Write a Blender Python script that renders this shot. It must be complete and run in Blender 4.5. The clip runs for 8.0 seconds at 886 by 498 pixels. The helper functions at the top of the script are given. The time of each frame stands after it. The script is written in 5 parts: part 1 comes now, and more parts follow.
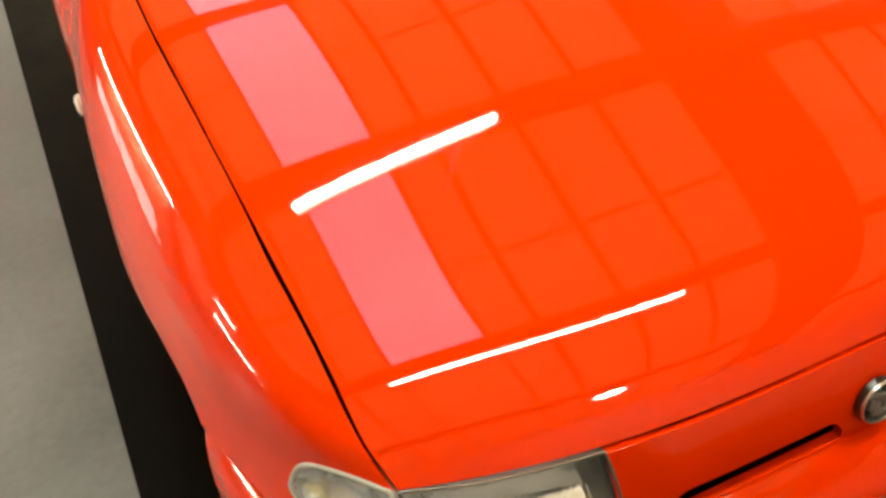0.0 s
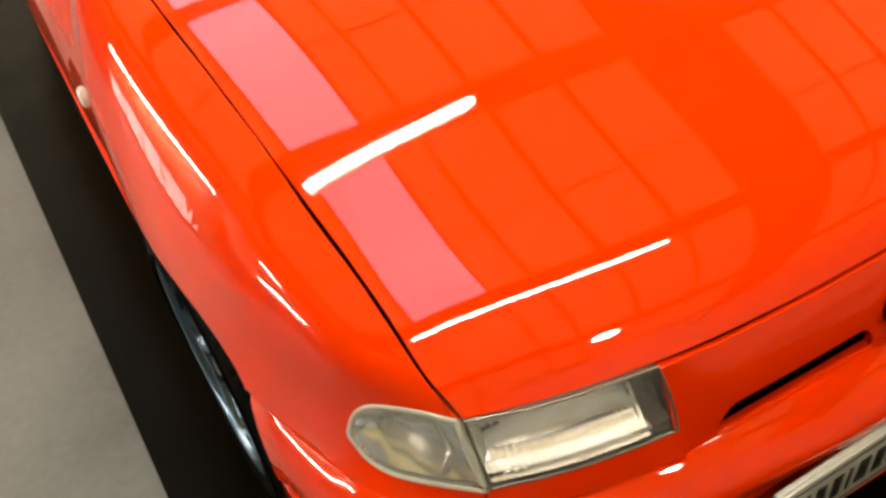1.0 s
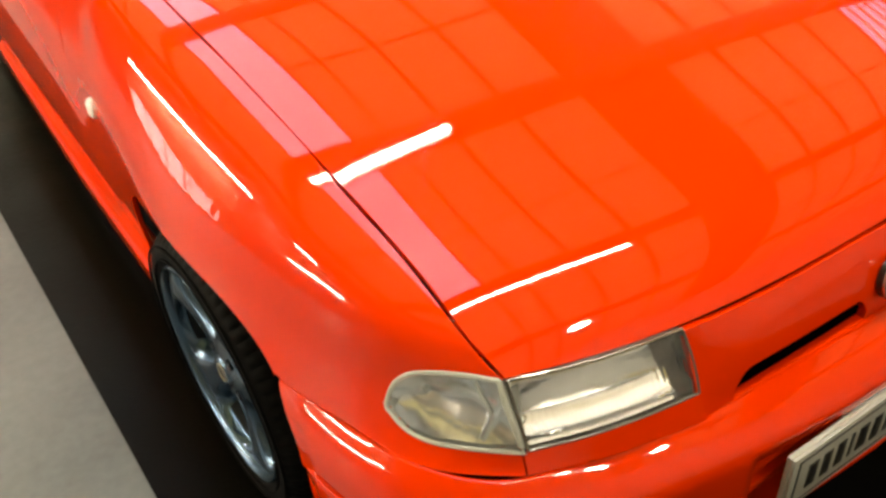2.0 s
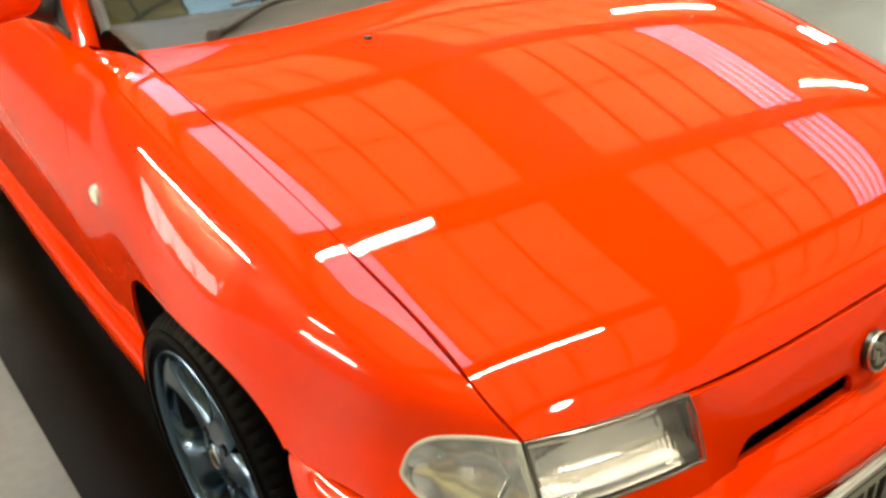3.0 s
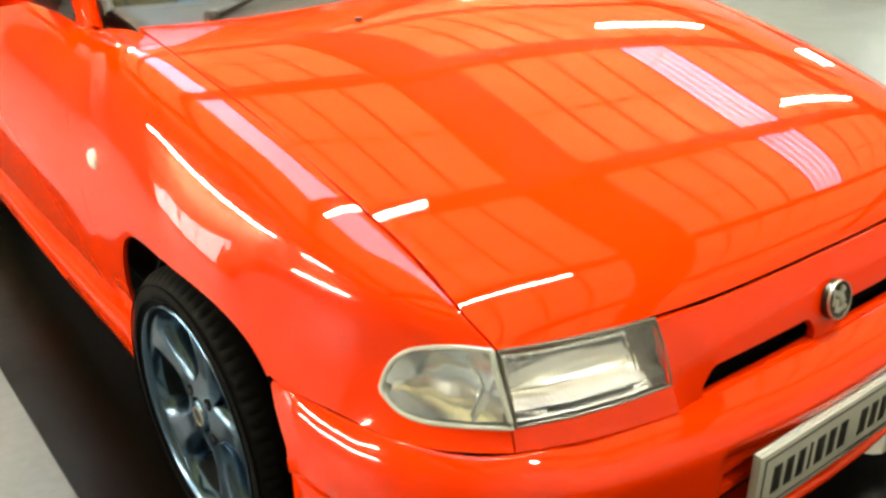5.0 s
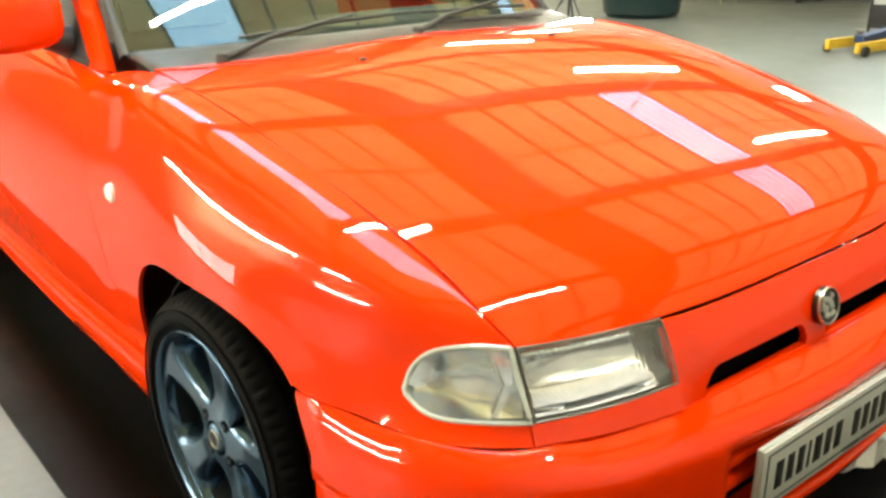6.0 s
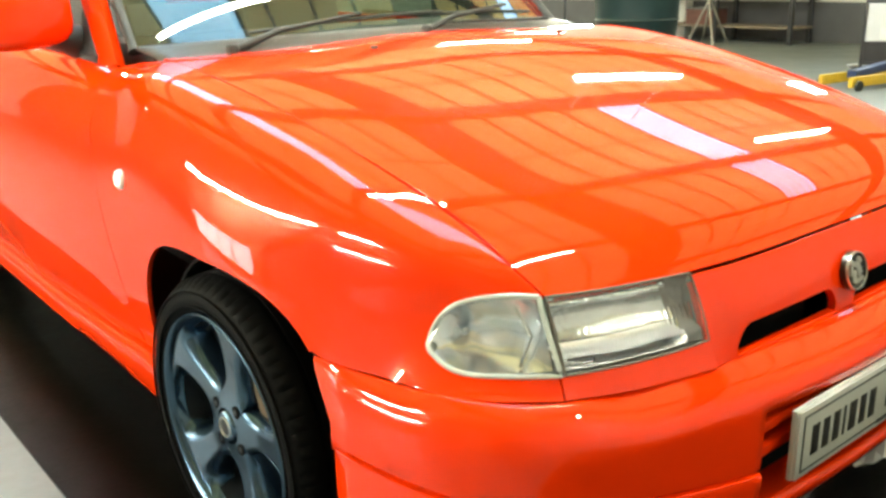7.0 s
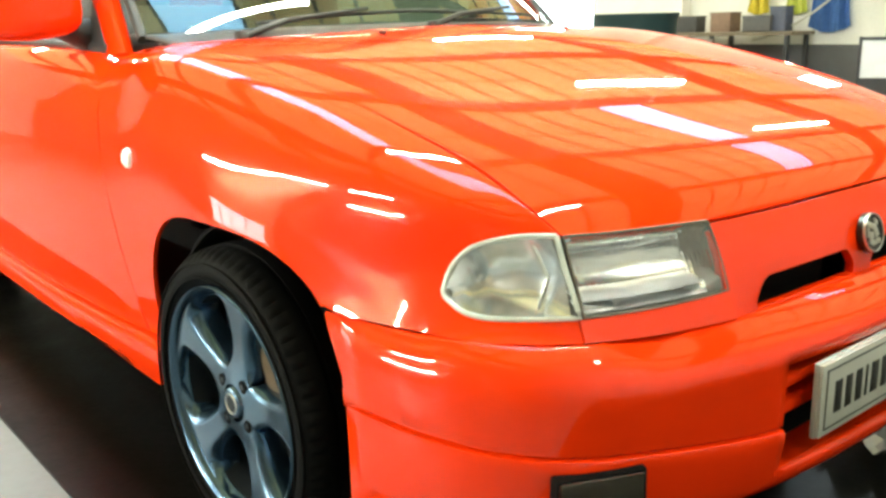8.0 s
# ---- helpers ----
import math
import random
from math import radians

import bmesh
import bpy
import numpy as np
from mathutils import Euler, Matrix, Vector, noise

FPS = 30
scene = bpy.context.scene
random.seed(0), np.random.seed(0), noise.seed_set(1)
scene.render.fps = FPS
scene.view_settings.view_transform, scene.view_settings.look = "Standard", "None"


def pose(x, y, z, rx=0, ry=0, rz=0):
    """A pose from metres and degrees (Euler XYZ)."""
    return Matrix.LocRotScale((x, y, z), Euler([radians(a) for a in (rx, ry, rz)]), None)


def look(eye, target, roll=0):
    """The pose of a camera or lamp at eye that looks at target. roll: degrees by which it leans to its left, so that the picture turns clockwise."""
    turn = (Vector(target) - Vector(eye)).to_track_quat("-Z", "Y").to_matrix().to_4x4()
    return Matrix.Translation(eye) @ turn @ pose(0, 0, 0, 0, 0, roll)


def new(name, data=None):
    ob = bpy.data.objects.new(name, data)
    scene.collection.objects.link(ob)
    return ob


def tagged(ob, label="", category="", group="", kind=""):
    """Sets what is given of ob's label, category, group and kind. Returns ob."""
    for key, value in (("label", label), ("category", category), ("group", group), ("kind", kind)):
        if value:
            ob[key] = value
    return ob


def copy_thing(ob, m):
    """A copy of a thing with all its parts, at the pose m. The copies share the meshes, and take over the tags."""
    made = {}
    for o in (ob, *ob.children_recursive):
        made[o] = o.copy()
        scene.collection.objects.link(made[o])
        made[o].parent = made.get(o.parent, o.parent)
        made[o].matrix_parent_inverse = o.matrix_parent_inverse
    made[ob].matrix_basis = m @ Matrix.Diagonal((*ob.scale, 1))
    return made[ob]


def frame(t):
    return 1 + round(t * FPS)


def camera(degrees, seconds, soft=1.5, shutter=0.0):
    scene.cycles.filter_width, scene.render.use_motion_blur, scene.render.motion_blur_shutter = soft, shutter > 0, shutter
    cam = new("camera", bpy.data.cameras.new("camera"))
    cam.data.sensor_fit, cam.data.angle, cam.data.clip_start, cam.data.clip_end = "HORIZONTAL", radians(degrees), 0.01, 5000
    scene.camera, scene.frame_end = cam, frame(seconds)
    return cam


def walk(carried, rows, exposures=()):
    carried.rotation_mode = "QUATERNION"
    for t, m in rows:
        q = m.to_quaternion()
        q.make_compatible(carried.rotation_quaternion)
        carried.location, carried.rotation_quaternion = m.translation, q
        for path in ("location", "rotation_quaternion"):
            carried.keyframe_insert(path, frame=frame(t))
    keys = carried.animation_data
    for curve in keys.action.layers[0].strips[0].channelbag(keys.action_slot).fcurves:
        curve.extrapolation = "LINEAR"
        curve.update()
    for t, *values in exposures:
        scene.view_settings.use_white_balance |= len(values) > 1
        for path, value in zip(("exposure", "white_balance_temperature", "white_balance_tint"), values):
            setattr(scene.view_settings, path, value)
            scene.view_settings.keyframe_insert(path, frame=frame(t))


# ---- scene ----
cam = camera(54.0, 8.0, soft=2.9)
PATH = [
    (0, (-0.7257, -1.1677, 1.5297), (-0.2047, 0.1775, 0.2176), -5.49),
    (0.5, (-0.7835, -1.1755, 1.5030), (-0.2217, 0.1634, 0.2014), -7.40),
    (1, (-0.8559, -1.1910, 1.4797), (-0.2404, 0.1357, 0.1899), -7.54),
    (2.5, (-1.0908, -1.2343, 1.4215), (-0.1997, 0.1217, 0.3399), -3.09),
    (3, (-1.1352, -1.2389, 1.4122), (-0.1602, 0.1458, 0.4456), -2.05),
    (3.5, (-1.1631, -1.2630, 1.3771), (-0.1541, 0.1334, 0.4635), -1.14),
    (4, (-1.1874, -1.2950, 1.3361), (-0.1574, 0.1060, 0.4537), -0.56),
    (4.5, (-1.1923, -1.3255, 1.2966), (-0.1626, 0.0871, 0.4325), -0.33),
    (6, (-1.3215, -1.4034, 1.2347), (-0.2041, 0.0298, 0.5277), -0.89),
    (6.5, (-1.3675, -1.3893, 1.1799), (-0.2031, 0.0463, 0.5589), -1.12),
    (7, (-1.3645, -1.3920, 1.0914), (-0.2132, 0.0657, 0.4980), -1.49),
    (7.5, (-1.3907, -1.3924, 1.0078), (-0.2202, 0.0706, 0.4674), -1.24),
    (8, (-1.4006, -1.3930, 0.9492), (-0.2234, 0.0840, 0.4641), -1.57),
]
walk(cam, [(t, look(eye, target, roll)) for t, eye, target, roll in PATH],
     exposures=[(0, 1.22, 7450, 11), (1, 1.26, 7400, 10), (2.5, 1.53, 7200, 7), (3.5, 1.75, 6900, 4), (4.5, 1.97, 6750, 1), (6, 2.14, 6500, -2), (7, 2.25, 6250, -4), (8, 2.33, 6050, -5)])

# ---------------------------------------------------------------- light: an even sky over the roof, the lit tubes inside
world = bpy.data.worlds.new("workshop_air")
scene.world = world
world.use_nodes = True
wn = world.node_tree.nodes
sky = wn.new("ShaderNodeTexSky")
sky.sky_type, sky.sun_disc = "NISHITA", False
sky.sun_elevation, sky.sun_rotation = radians(48), radians(200)
world.node_tree.links.new(sky.outputs["Color"], wn["Background"].inputs["Color"])
wn["Background"].inputs["Strength"].default_value = 0.19


def material(name, color, rough=0.5, metal=0.0, coat=0.0, coat_rough=0.02, vary=0.12, scale=6.0, bump=0.0, bump_scale=80.0,
             emit=None, emit_strength=0.0, trans=0.0, ior=1.5, spec=0.5, island=0.0, rough_vary=0.0):
    m = bpy.data.materials.new(name)
    m.use_nodes = True
    nt = m.node_tree
    n, l = nt.nodes, nt.links
    p = n["Principled BSDF"]
    p.inputs["Base Color"].default_value = (*color, 1)
    p.inputs["Roughness"].default_value = rough
    p.inputs["Metallic"].default_value = metal
    p.inputs["Coat Weight"].default_value = coat
    p.inputs["Coat Roughness"].default_value = coat_rough
    p.inputs["Coat IOR"].default_value = 1.47
    p.inputs["Transmission Weight"].default_value = trans
    p.inputs["IOR"].default_value = ior
    p.inputs["Specular IOR Level"].default_value = spec
    tc = n.new("ShaderNodeTexCoord")
    if vary > 0:
        big = n.new("ShaderNodeTexNoise")
        big.inputs["Scale"].default_value = scale
        big.inputs["Detail"].default_value = 8
        l.new(tc.outputs["Object"], big.inputs["Vector"])
        fine = n.new("ShaderNodeTexNoise")
        fine.inputs["Scale"].default_value = scale * 14
        fine.inputs["Detail"].default_value = 4
        l.new(tc.outputs["Object"], fine.inputs["Vector"])
        mix = n.new("ShaderNodeMath")
        mix.operation = "MULTIPLY_ADD"
        l.new(fine.outputs["Fac"], mix.inputs[0])
        mix.inputs[1].default_value = 0.5
        l.new(big.outputs["Fac"], mix.inputs[2])
        ramp = n.new("ShaderNodeMapRange")
        ramp.inputs["From Min"].default_value = 0.45
        ramp.inputs["From Max"].default_value = 1.05
        ramp.inputs["To Min"].default_value = 1 - vary
        ramp.inputs["To Max"].default_value = 1 + vary
        l.new(mix.outputs[0], ramp.inputs["Value"])
        mul = n.new("ShaderNodeMix")
        mul.data_type, mul.blend_type = "RGBA", "MULTIPLY"
        mul.inputs["Factor"].default_value = 1
        mul.inputs["A"].default_value = (*color, 1)
        l.new(ramp.outputs["Result"], mul.inputs["B"])
        out = mul.outputs["Result"]
        if island:
            oi = n.new("ShaderNodeObjectInfo")
            r2 = n.new("ShaderNodeMapRange")
            r2.inputs["To Min"].default_value = 1 - island
            r2.inputs["To Max"].default_value = 1 + island
            l.new(oi.outputs["Random"], r2.inputs["Value"])
            m2 = n.new("ShaderNodeMix")
            m2.data_type, m2.blend_type = "RGBA", "MULTIPLY"
            m2.inputs["Factor"].default_value = 1
            l.new(out, m2.inputs["A"])
            l.new(r2.outputs["Result"], m2.inputs["B"])
            out = m2.outputs["Result"]
        l.new(out, p.inputs["Base Color"])
        if rough_vary:
            rr = n.new("ShaderNodeMapRange")
            rr.inputs["From Min"].default_value = 0.45
            rr.inputs["From Max"].default_value = 1.05
            rr.inputs["To Min"].default_value = max(0.02, rough - rough_vary)
            rr.inputs["To Max"].default_value = rough + rough_vary
            l.new(mix.outputs[0], rr.inputs["Value"])
            l.new(rr.outputs["Result"], p.inputs["Roughness"])
    if bump > 0:
        bn = n.new("ShaderNodeTexNoise")
        bn.inputs["Scale"].default_value = bump_scale
        bn.inputs["Detail"].default_value = 6
        l.new(tc.outputs["Object"], bn.inputs["Vector"])
        bb = n.new("ShaderNodeBump")
        bb.inputs["Strength"].default_value = bump
        bb.inputs["Distance"].default_value = 0.004
        l.new(bn.outputs["Fac"], bb.inputs["Height"])
        l.new(bb.outputs["Normal"], p.inputs["Normal"])
    if emit:
        p.inputs["Emission Color"].default_value = (*emit, 1)
        p.inputs["Emission Strength"].default_value = emit_strength
    return m


PAINT = material("flame_red_paint", (0.74, 0.0295, 0.0009), rough=0.6, coat=1.0, coat_rough=0.026, vary=0.03, scale=3, spec=0.0)
# serves black plastic parts and stands in for shade in recesses
UNDER = material("underbody_and_shade_black", (0.0018, 0.0018, 0.0018), rough=0.8, vary=0.2, spec=0.1)
TRIM = material("black_grained_plastic", (0.022, 0.021, 0.02), rough=0.5, vary=0.15, scale=20, bump=0.25, bump_scale=600)
COWLM = material("weathered_cowl_plastic", (0.048, 0.040, 0.035), rough=0.42, vary=0.22, scale=9, bump=0.25, bump_scale=500, rough_vary=0.1)
RUBBER = material("tyre_rubber", (0.0035, 0.0035, 0.0038), rough=0.65, spec=0.06, vary=0.2, scale=30, bump=0.2, bump_scale=200)
RIM = material("gunmetal_alloy", (0.066, 0.118, 0.190), rough=0.27, metal=0.9, coat=0.5, coat_rough=0.08, vary=0.05, scale=10)
STEEL = material("brushed_steel", (0.42, 0.40, 0.37), rough=0.35, metal=1.0, vary=0.2, scale=25)
BARREL = material("dark_wheel_barrel", (0.02, 0.024, 0.03), rough=0.5, metal=0.5, vary=0.2, scale=20)
RUST = material("rusty_hub_iron", (0.09, 0.062, 0.035), rough=0.8, metal=0.3, vary=0.4, scale=40, bump=0.4)
LAMPW = material("lightened_reflector_step", (0.86, 0.88, 0.90), rough=0.28, metal=1.0, vary=0.1, scale=60)
INDM = material("indicator_reflector", (0.84, 0.89, 0.95), rough=0.20, metal=1.0, vary=0.10, scale=30)
HEADM = material("headlamp_reflector", (0.60, 0.64, 0.69), rough=0.16, metal=1.0, vary=0.12, scale=25)
LAMPD = material("dark_lamp_housing", (0.055, 0.047, 0.040), rough=0.45, vary=0.3, scale=30)
CHROME = material("reflector_chrome", (0.76, 0.79, 0.80), rough=0.13, metal=1.0, vary=0.06, scale=18)
CHROMED = material("dull_reflector", (0.42, 0.47, 0.50), rough=0.30, metal=0.6, vary=0.25, scale=30)
LENS = material("clear_lamp_lens", (0.95, 0.95, 0.945), rough=0.05, trans=0.98, ior=1.5, vary=0)
GLASS = material("tinted_glass", (0.36, 0.43, 0.38), rough=0.0, trans=1.0, ior=1.5, vary=0)
BEZEL = material("yellowed_lamp_edge", (0.46, 0.49, 0.45), rough=0.25, coat=0.6, vary=0.15, scale=30)
LENSEDGE = material("aged_lens_edge", (0.12, 0.105, 0.085), rough=0.25, coat=0.5, vary=0.25, scale=40)
SILVER = material("emblem_silver", (0.62, 0.61, 0.57), rough=0.28, metal=0.85, vary=0.15, scale=60)
DARKGL = material("emblem_black", (0.006, 0.006, 0.006), rough=0.3, coat=0.3, vary=0.1)
WHITEPL = material("plate_white_acrylic", (0.43, 0.45, 0.44), rough=0.3, coat=0.5, vary=0.05, scale=8)
INK = material("plate_black_ink", (0.018, 0.018, 0.02), rough=0.4, vary=0.1)
REPM = material("repeater_clear_plastic", (0.80, 0.80, 0.76), rough=0.15, coat=1.0, vary=0.12, scale=120)
SEATM = material("grey_seat_cloth", (0.13, 0.13, 0.125), rough=0.9, vary=0.2, scale=25, bump=0.5, bump_scale=400)
FLOORM = material("grey_epoxy_floor", (0.131, 0.144, 0.145), rough=0.45, spec=0.35, vary=0.26, scale=2.6, bump=0.10, bump_scale=60, rough_vary=0.12)
MATM = material("near_black_floor", (0.0014, 0.0013, 0.0011), rough=0.4, spec=0.06, vary=0.6, scale=4, bump=0.12, bump_scale=120, rough_vary=0.12)
WALLM = material("white_block_wall_paint", (0.80, 0.79, 0.77), rough=0.7, vary=0.08, scale=2, bump=0.15, bump_scale=90)
SOUTHM = material("cream_wall_paint", (0.44, 0.415, 0.37), rough=0.7, vary=0.10, scale=2, bump=0.15, bump_scale=90)
WESTM = material("grey_wall_paint", (0.22, 0.18, 0.12), rough=0.8, vary=0.15, scale=2, bump=0.15, bump_scale=90, spec=0.2)
DADOM = material("dark_grey_wall_paint", (0.10, 0.10, 0.11), rough=0.6, vary=0.15, scale=3)
ROOFM = material("cream_roof_sheet", (0.80, 0.64, 0.32), rough=0.55, vary=0.10, scale=1.3)
# translucency added so that the sky brightens the sheets from above
tr = ROOFM.node_tree.nodes.new("ShaderNodeBsdfTranslucent")
tr.inputs["Color"].default_value = (0.85, 0.55, 0.15, 1)
mx = ROOFM.node_tree.nodes.new("ShaderNodeMixShader")
mx.inputs["Fac"].default_value = 0.66
ROOFM.node_tree.links.new(ROOFM.node_tree.nodes["Principled BSDF"].outputs["BSDF"], mx.inputs[1])
ROOFM.node_tree.links.new(tr.outputs["BSDF"], mx.inputs[2])
ROOFM.node_tree.links.new(mx.outputs["Shader"], ROOFM.node_tree.nodes["Material Output"].inputs["Surface"])
JOINTM = material("roof_sheet_joint", (0.035, 0.03, 0.025), rough=0.7, vary=0.2)
BEAMM = material("roof_beam_grey", (0.06, 0.05, 0.04), rough=0.6, vary=0.2, scale=4)


# ---------------------------------------------------------------- mesh helpers
def pchip(xs, ys, x):
    """Monotone cubic through the given pairs; ys may hold vectors."""
    xs, ys = np.asarray(xs, float), np.asarray(ys, float)
    if ys.ndim == 1:
        return pchip(xs, ys[:, None], x)[..., 0]
    h, d = np.diff(xs), np.diff(ys, axis=0) / np.diff(xs)[:, None]
    m = np.zeros_like(ys)
    m[0], m[-1] = d[0], d[-1]
    for i in range(1, len(xs) - 1):
        w1, w2 = 2 * h[i] + h[i - 1], h[i] + 2 * h[i - 1]
        good = d[i - 1] * d[i] > 0
        m[i] = np.where(good, (w1 + w2) / (w1 / np.where(good, d[i - 1], 1) + w2 / np.where(good, d[i], 1)), 0)
    x = np.asarray(x, float)
    i = np.clip(np.searchsorted(xs, x, side="right") - 1, 0, len(xs) - 2)
    t = ((x - xs[i]) / h[i])[..., None]
    hi = h[i][..., None]
    return ((1 + 2 * t) * (1 - t) ** 2 * ys[i] + t * (1 - t) ** 2 * hi * m[i] + t * t * (3 - 2 * t) * ys[i + 1] + t * t * (t - 1) * hi * m[i + 1])


def smoothcurve(keys, n, power=1.0):
    """A smooth curve through key vectors, resampled to n points; spline over chord length (Catmull-Rom tangents)."""
    k = np.asarray(keys, float)
    d = np.r_[0, np.cumsum(np.maximum(1e-6, np.linalg.norm(np.diff(k[:, :3], axis=0), axis=1)))]
    m = np.gradient(k, d, axis=0)
    x = np.linspace(0, d[-1], n)
    i = np.clip(np.searchsorted(d, x, side="right") - 1, 0, len(d) - 2)
    h = np.diff(d)[i][:, None]
    t = ((x - d[i]) / np.diff(d)[i])[:, None]
    return (1 + 2 * t) * (1 - t) ** 2 * k[i] + t * (1 - t) ** 2 * h * m[i] + t * t * (3 - 2 * t) * k[i + 1] + t * t * (t - 1) * h * m[i + 1]


def splineat(keys, us):
    """Smooth curve through keys whose first column is the parameter, at the parameters us."""
    k = np.asarray(keys, float)
    d, v = k[:, 0], k[:, 1:]
    m = np.gradient(v, d, axis=0)
    x = np.asarray(us, float)
    i = np.clip(np.searchsorted(d, x, side="right") - 1, 0, len(d) - 2)
    h = np.diff(d)[i][:, None]
    t = ((x - d[i]) / np.diff(d)[i])[:, None]
    return (1 + 2 * t) * (1 - t) ** 2 * v[i] + t * (1 - t) ** 2 * h * m[i] + t * t * (3 - 2 * t) * v[i + 1] + t * t * (t - 1) * h * m[i + 1]


def empty(name):
    ob = new(name)
    ob.empty_display_size = 0.1
    return ob


def part(name, mesh, mat, parent=None, label="", smooth=True):
    """Links a bmesh or mesh as one object, under a thing or a part."""
    if isinstance(mesh, bmesh.types.BMesh):
        me = bpy.data.meshes.new(name)
        bmesh.ops.recalc_face_normals(mesh, faces=mesh.faces) if len(mesh.faces) < 40000 else None
        mesh.to_mesh(me)
        mesh.free()
    else:
        me = mesh
    if smooth and len(me.polygons):
        me.polygons.foreach_set("use_smooth", [True] * len(me.polygons))
        me.set_sharp_from_angle(angle=radians(38))
    for one in mat if isinstance(mat, (list, tuple)) else [mat]:
        me.materials.append(one)
    ob = new(name, me)
    if parent:
        ob.parent = parent
    if label:
        tagged(ob, label=label)
    return ob


def grid(cols, keep=None, closed=False):
    """A bmesh from columns of points. keep(i, j): whether the cell stays."""
    bm = bmesh.new()
    vs = [[bm.verts.new(p) for p in c] for c in cols]
    n = len(vs)
    for i in range(n if closed else n - 1):
        a, b = vs[i], vs[(i + 1) % n]
        for j in range(len(a) - 1):
            if keep is None or keep(i, j):
                bm.faces.new((a[j], b[j], b[j + 1], a[j + 1]))
    for v in [v for v in bm.verts if not v.link_faces]:
        bm.verts.remove(v)
    return bm


def box(size, at=(0, 0, 0), bevel=0.0, turn=None, bm=None, seg=2):
    bm2 = bmesh.new()
    bmesh.ops.create_cube(bm2, size=1, matrix=Matrix.Diagonal((*size, 1)))
    if bevel:
        bmesh.ops.bevel(bm2, geom=bm2.edges[:], offset=bevel, segments=seg, affect="EDGES", profile=0.7)
    m = Matrix.Translation(at) @ (turn or Matrix.Identity(4))
    bmesh.ops.transform(bm2, matrix=m, verts=bm2.verts)
    return merge(bm, bm2)


def merge(bm, other):
    if bm is None:
        return other
    me = bpy.data.meshes.new("tmp")
    other.to_mesh(me)
    other.free()
    bm.from_mesh(me)
    bpy.data.meshes.remove(me)
    return bm


def lathe(profile, n=64, axis="x", closed=False):
    """Profile rows (along the axis, radius) spun round the axis."""
    cols = []
    for k in range(n):
        a = 2 * math.pi * k / n
        c, s = math.cos(a), math.sin(a)
        if axis == "x":
            cols.append([(x, r * c, r * s) for x, r in profile])
        elif axis == "y":
            cols.append([(r * c, x, r * s) for x, r in profile])
        else:
            cols.append([(r * c, r * s, x) for x, r in profile])
    return grid(cols, closed=True)


def tube(points, radius, n=10, bm=None, cap=True):
    """A round bar through points; radius may be a list."""
    pts = [Vector(p) for p in points]
    cols = []
    up = Vector((0, 0, 1))
    for i, p in enumerate(pts):
        d = (pts[min(i + 1, len(pts) - 1)] - pts[max(i - 1, 0)]).normalized()
        side = d.cross(up)
        side = side.normalized() if side.length > 1e-4 else Vector((1, 0, 0))
        over = side.cross(d).normalized()
        r = radius[i] if isinstance(radius, (list, tuple)) else radius
        cols.append([p + r * (math.cos(a) * side + math.sin(a) * over) for a in [2 * math.pi * k / n for k in range(n + 1)]])
    b = grid(cols)
    bmesh.ops.remove_doubles(b, verts=b.verts, dist=1e-6)
    if cap:
        bmesh.ops.holes_fill(b, edges=b.edges, sides=n + 2)
    return merge(bm, b)


def thick(ob, t, offset=-1.0):
    md = ob.modifiers.new("thickness", "SOLIDIFY")
    md.thickness, md.offset = t, offset
    md.use_even_offset = False
    sp = ob.modifiers.new("crisp", "EDGE_SPLIT")
    sp.split_angle = radians(40)
    return ob


def bevelled(ob, w, seg=2):
    for sp in [m for m in ob.modifiers if m.type == "EDGE_SPLIT"]:
        ob.modifiers.remove(sp)
    md = ob.modifiers.new("edge", "BEVEL")
    md.harden_normals = True
    md.width, md.segments, md.limit_method, md.angle_limit = w, seg, "ANGLE", radians(40)
    return ob


def turned(bm, m):
    bmesh.ops.transform(bm, matrix=m, verts=bm.verts)
    return bm


def flip(cols, s):
    """The same columns on the car's right (s = -1) or left (s = 1)."""
    return [[(s * p[0], p[1], p[2]) for p in c] for c in cols]


# ================================================================ the car (front axle at y = 0, nose towards -y, its right side at -x)
car = tagged(empty("car"), label="glossy flame-red hatchback car parked on dark floor, bonnet shut", category="car")

SHUT = [(-0.637, 0.607, 0.688), (-0.58, 0.629, 0.730), (-0.51, 0.637, 0.761), (-0.435, 0.644, 0.7855), (-0.345, 0.651, 0.8045), (-0.235, 0.656, 0.825), (-0.11, 0.659, 0.846),
        (0.03, 0.661, 0.867), (0.20, 0.664, 0.894), (0.33, 0.662, 0.911), (0.455, 0.657, 0.926)]
CENTRE = [(-0.706, 0.680), (-0.697, 0.695), (-0.66, 0.724), (-0.60, 0.757), (-0.50, 0.794), (-0.35, 0.833), (-0.15, 0.872), (0.1, 0.908), (0.37, 0.94)]


def smooth_fit(ys, vals, front):
    """A smooth profile through the given heights: a cubic with a roll-off towards the front edge."""
    def basis(y):
        y = np.asarray(y, float)
        return np.stack([y ** 0, y, y ** 2, y ** 3, np.exp(-(y - front) / 0.08), np.exp(-(y - front) / 0.025)], -1)
    k = np.linalg.lstsq(basis(ys), np.asarray(vals, float), rcond=None)[0]
    return lambda y: float(basis(y) @ k)


EDGE_Z = smooth_fit([r[0] for r in SHUT], [r[2] for r in SHUT], -0.637)
MID_Z = smooth_fit([r[0] for r in CENTRE], [r[1] for r in CENTRE], -0.706)


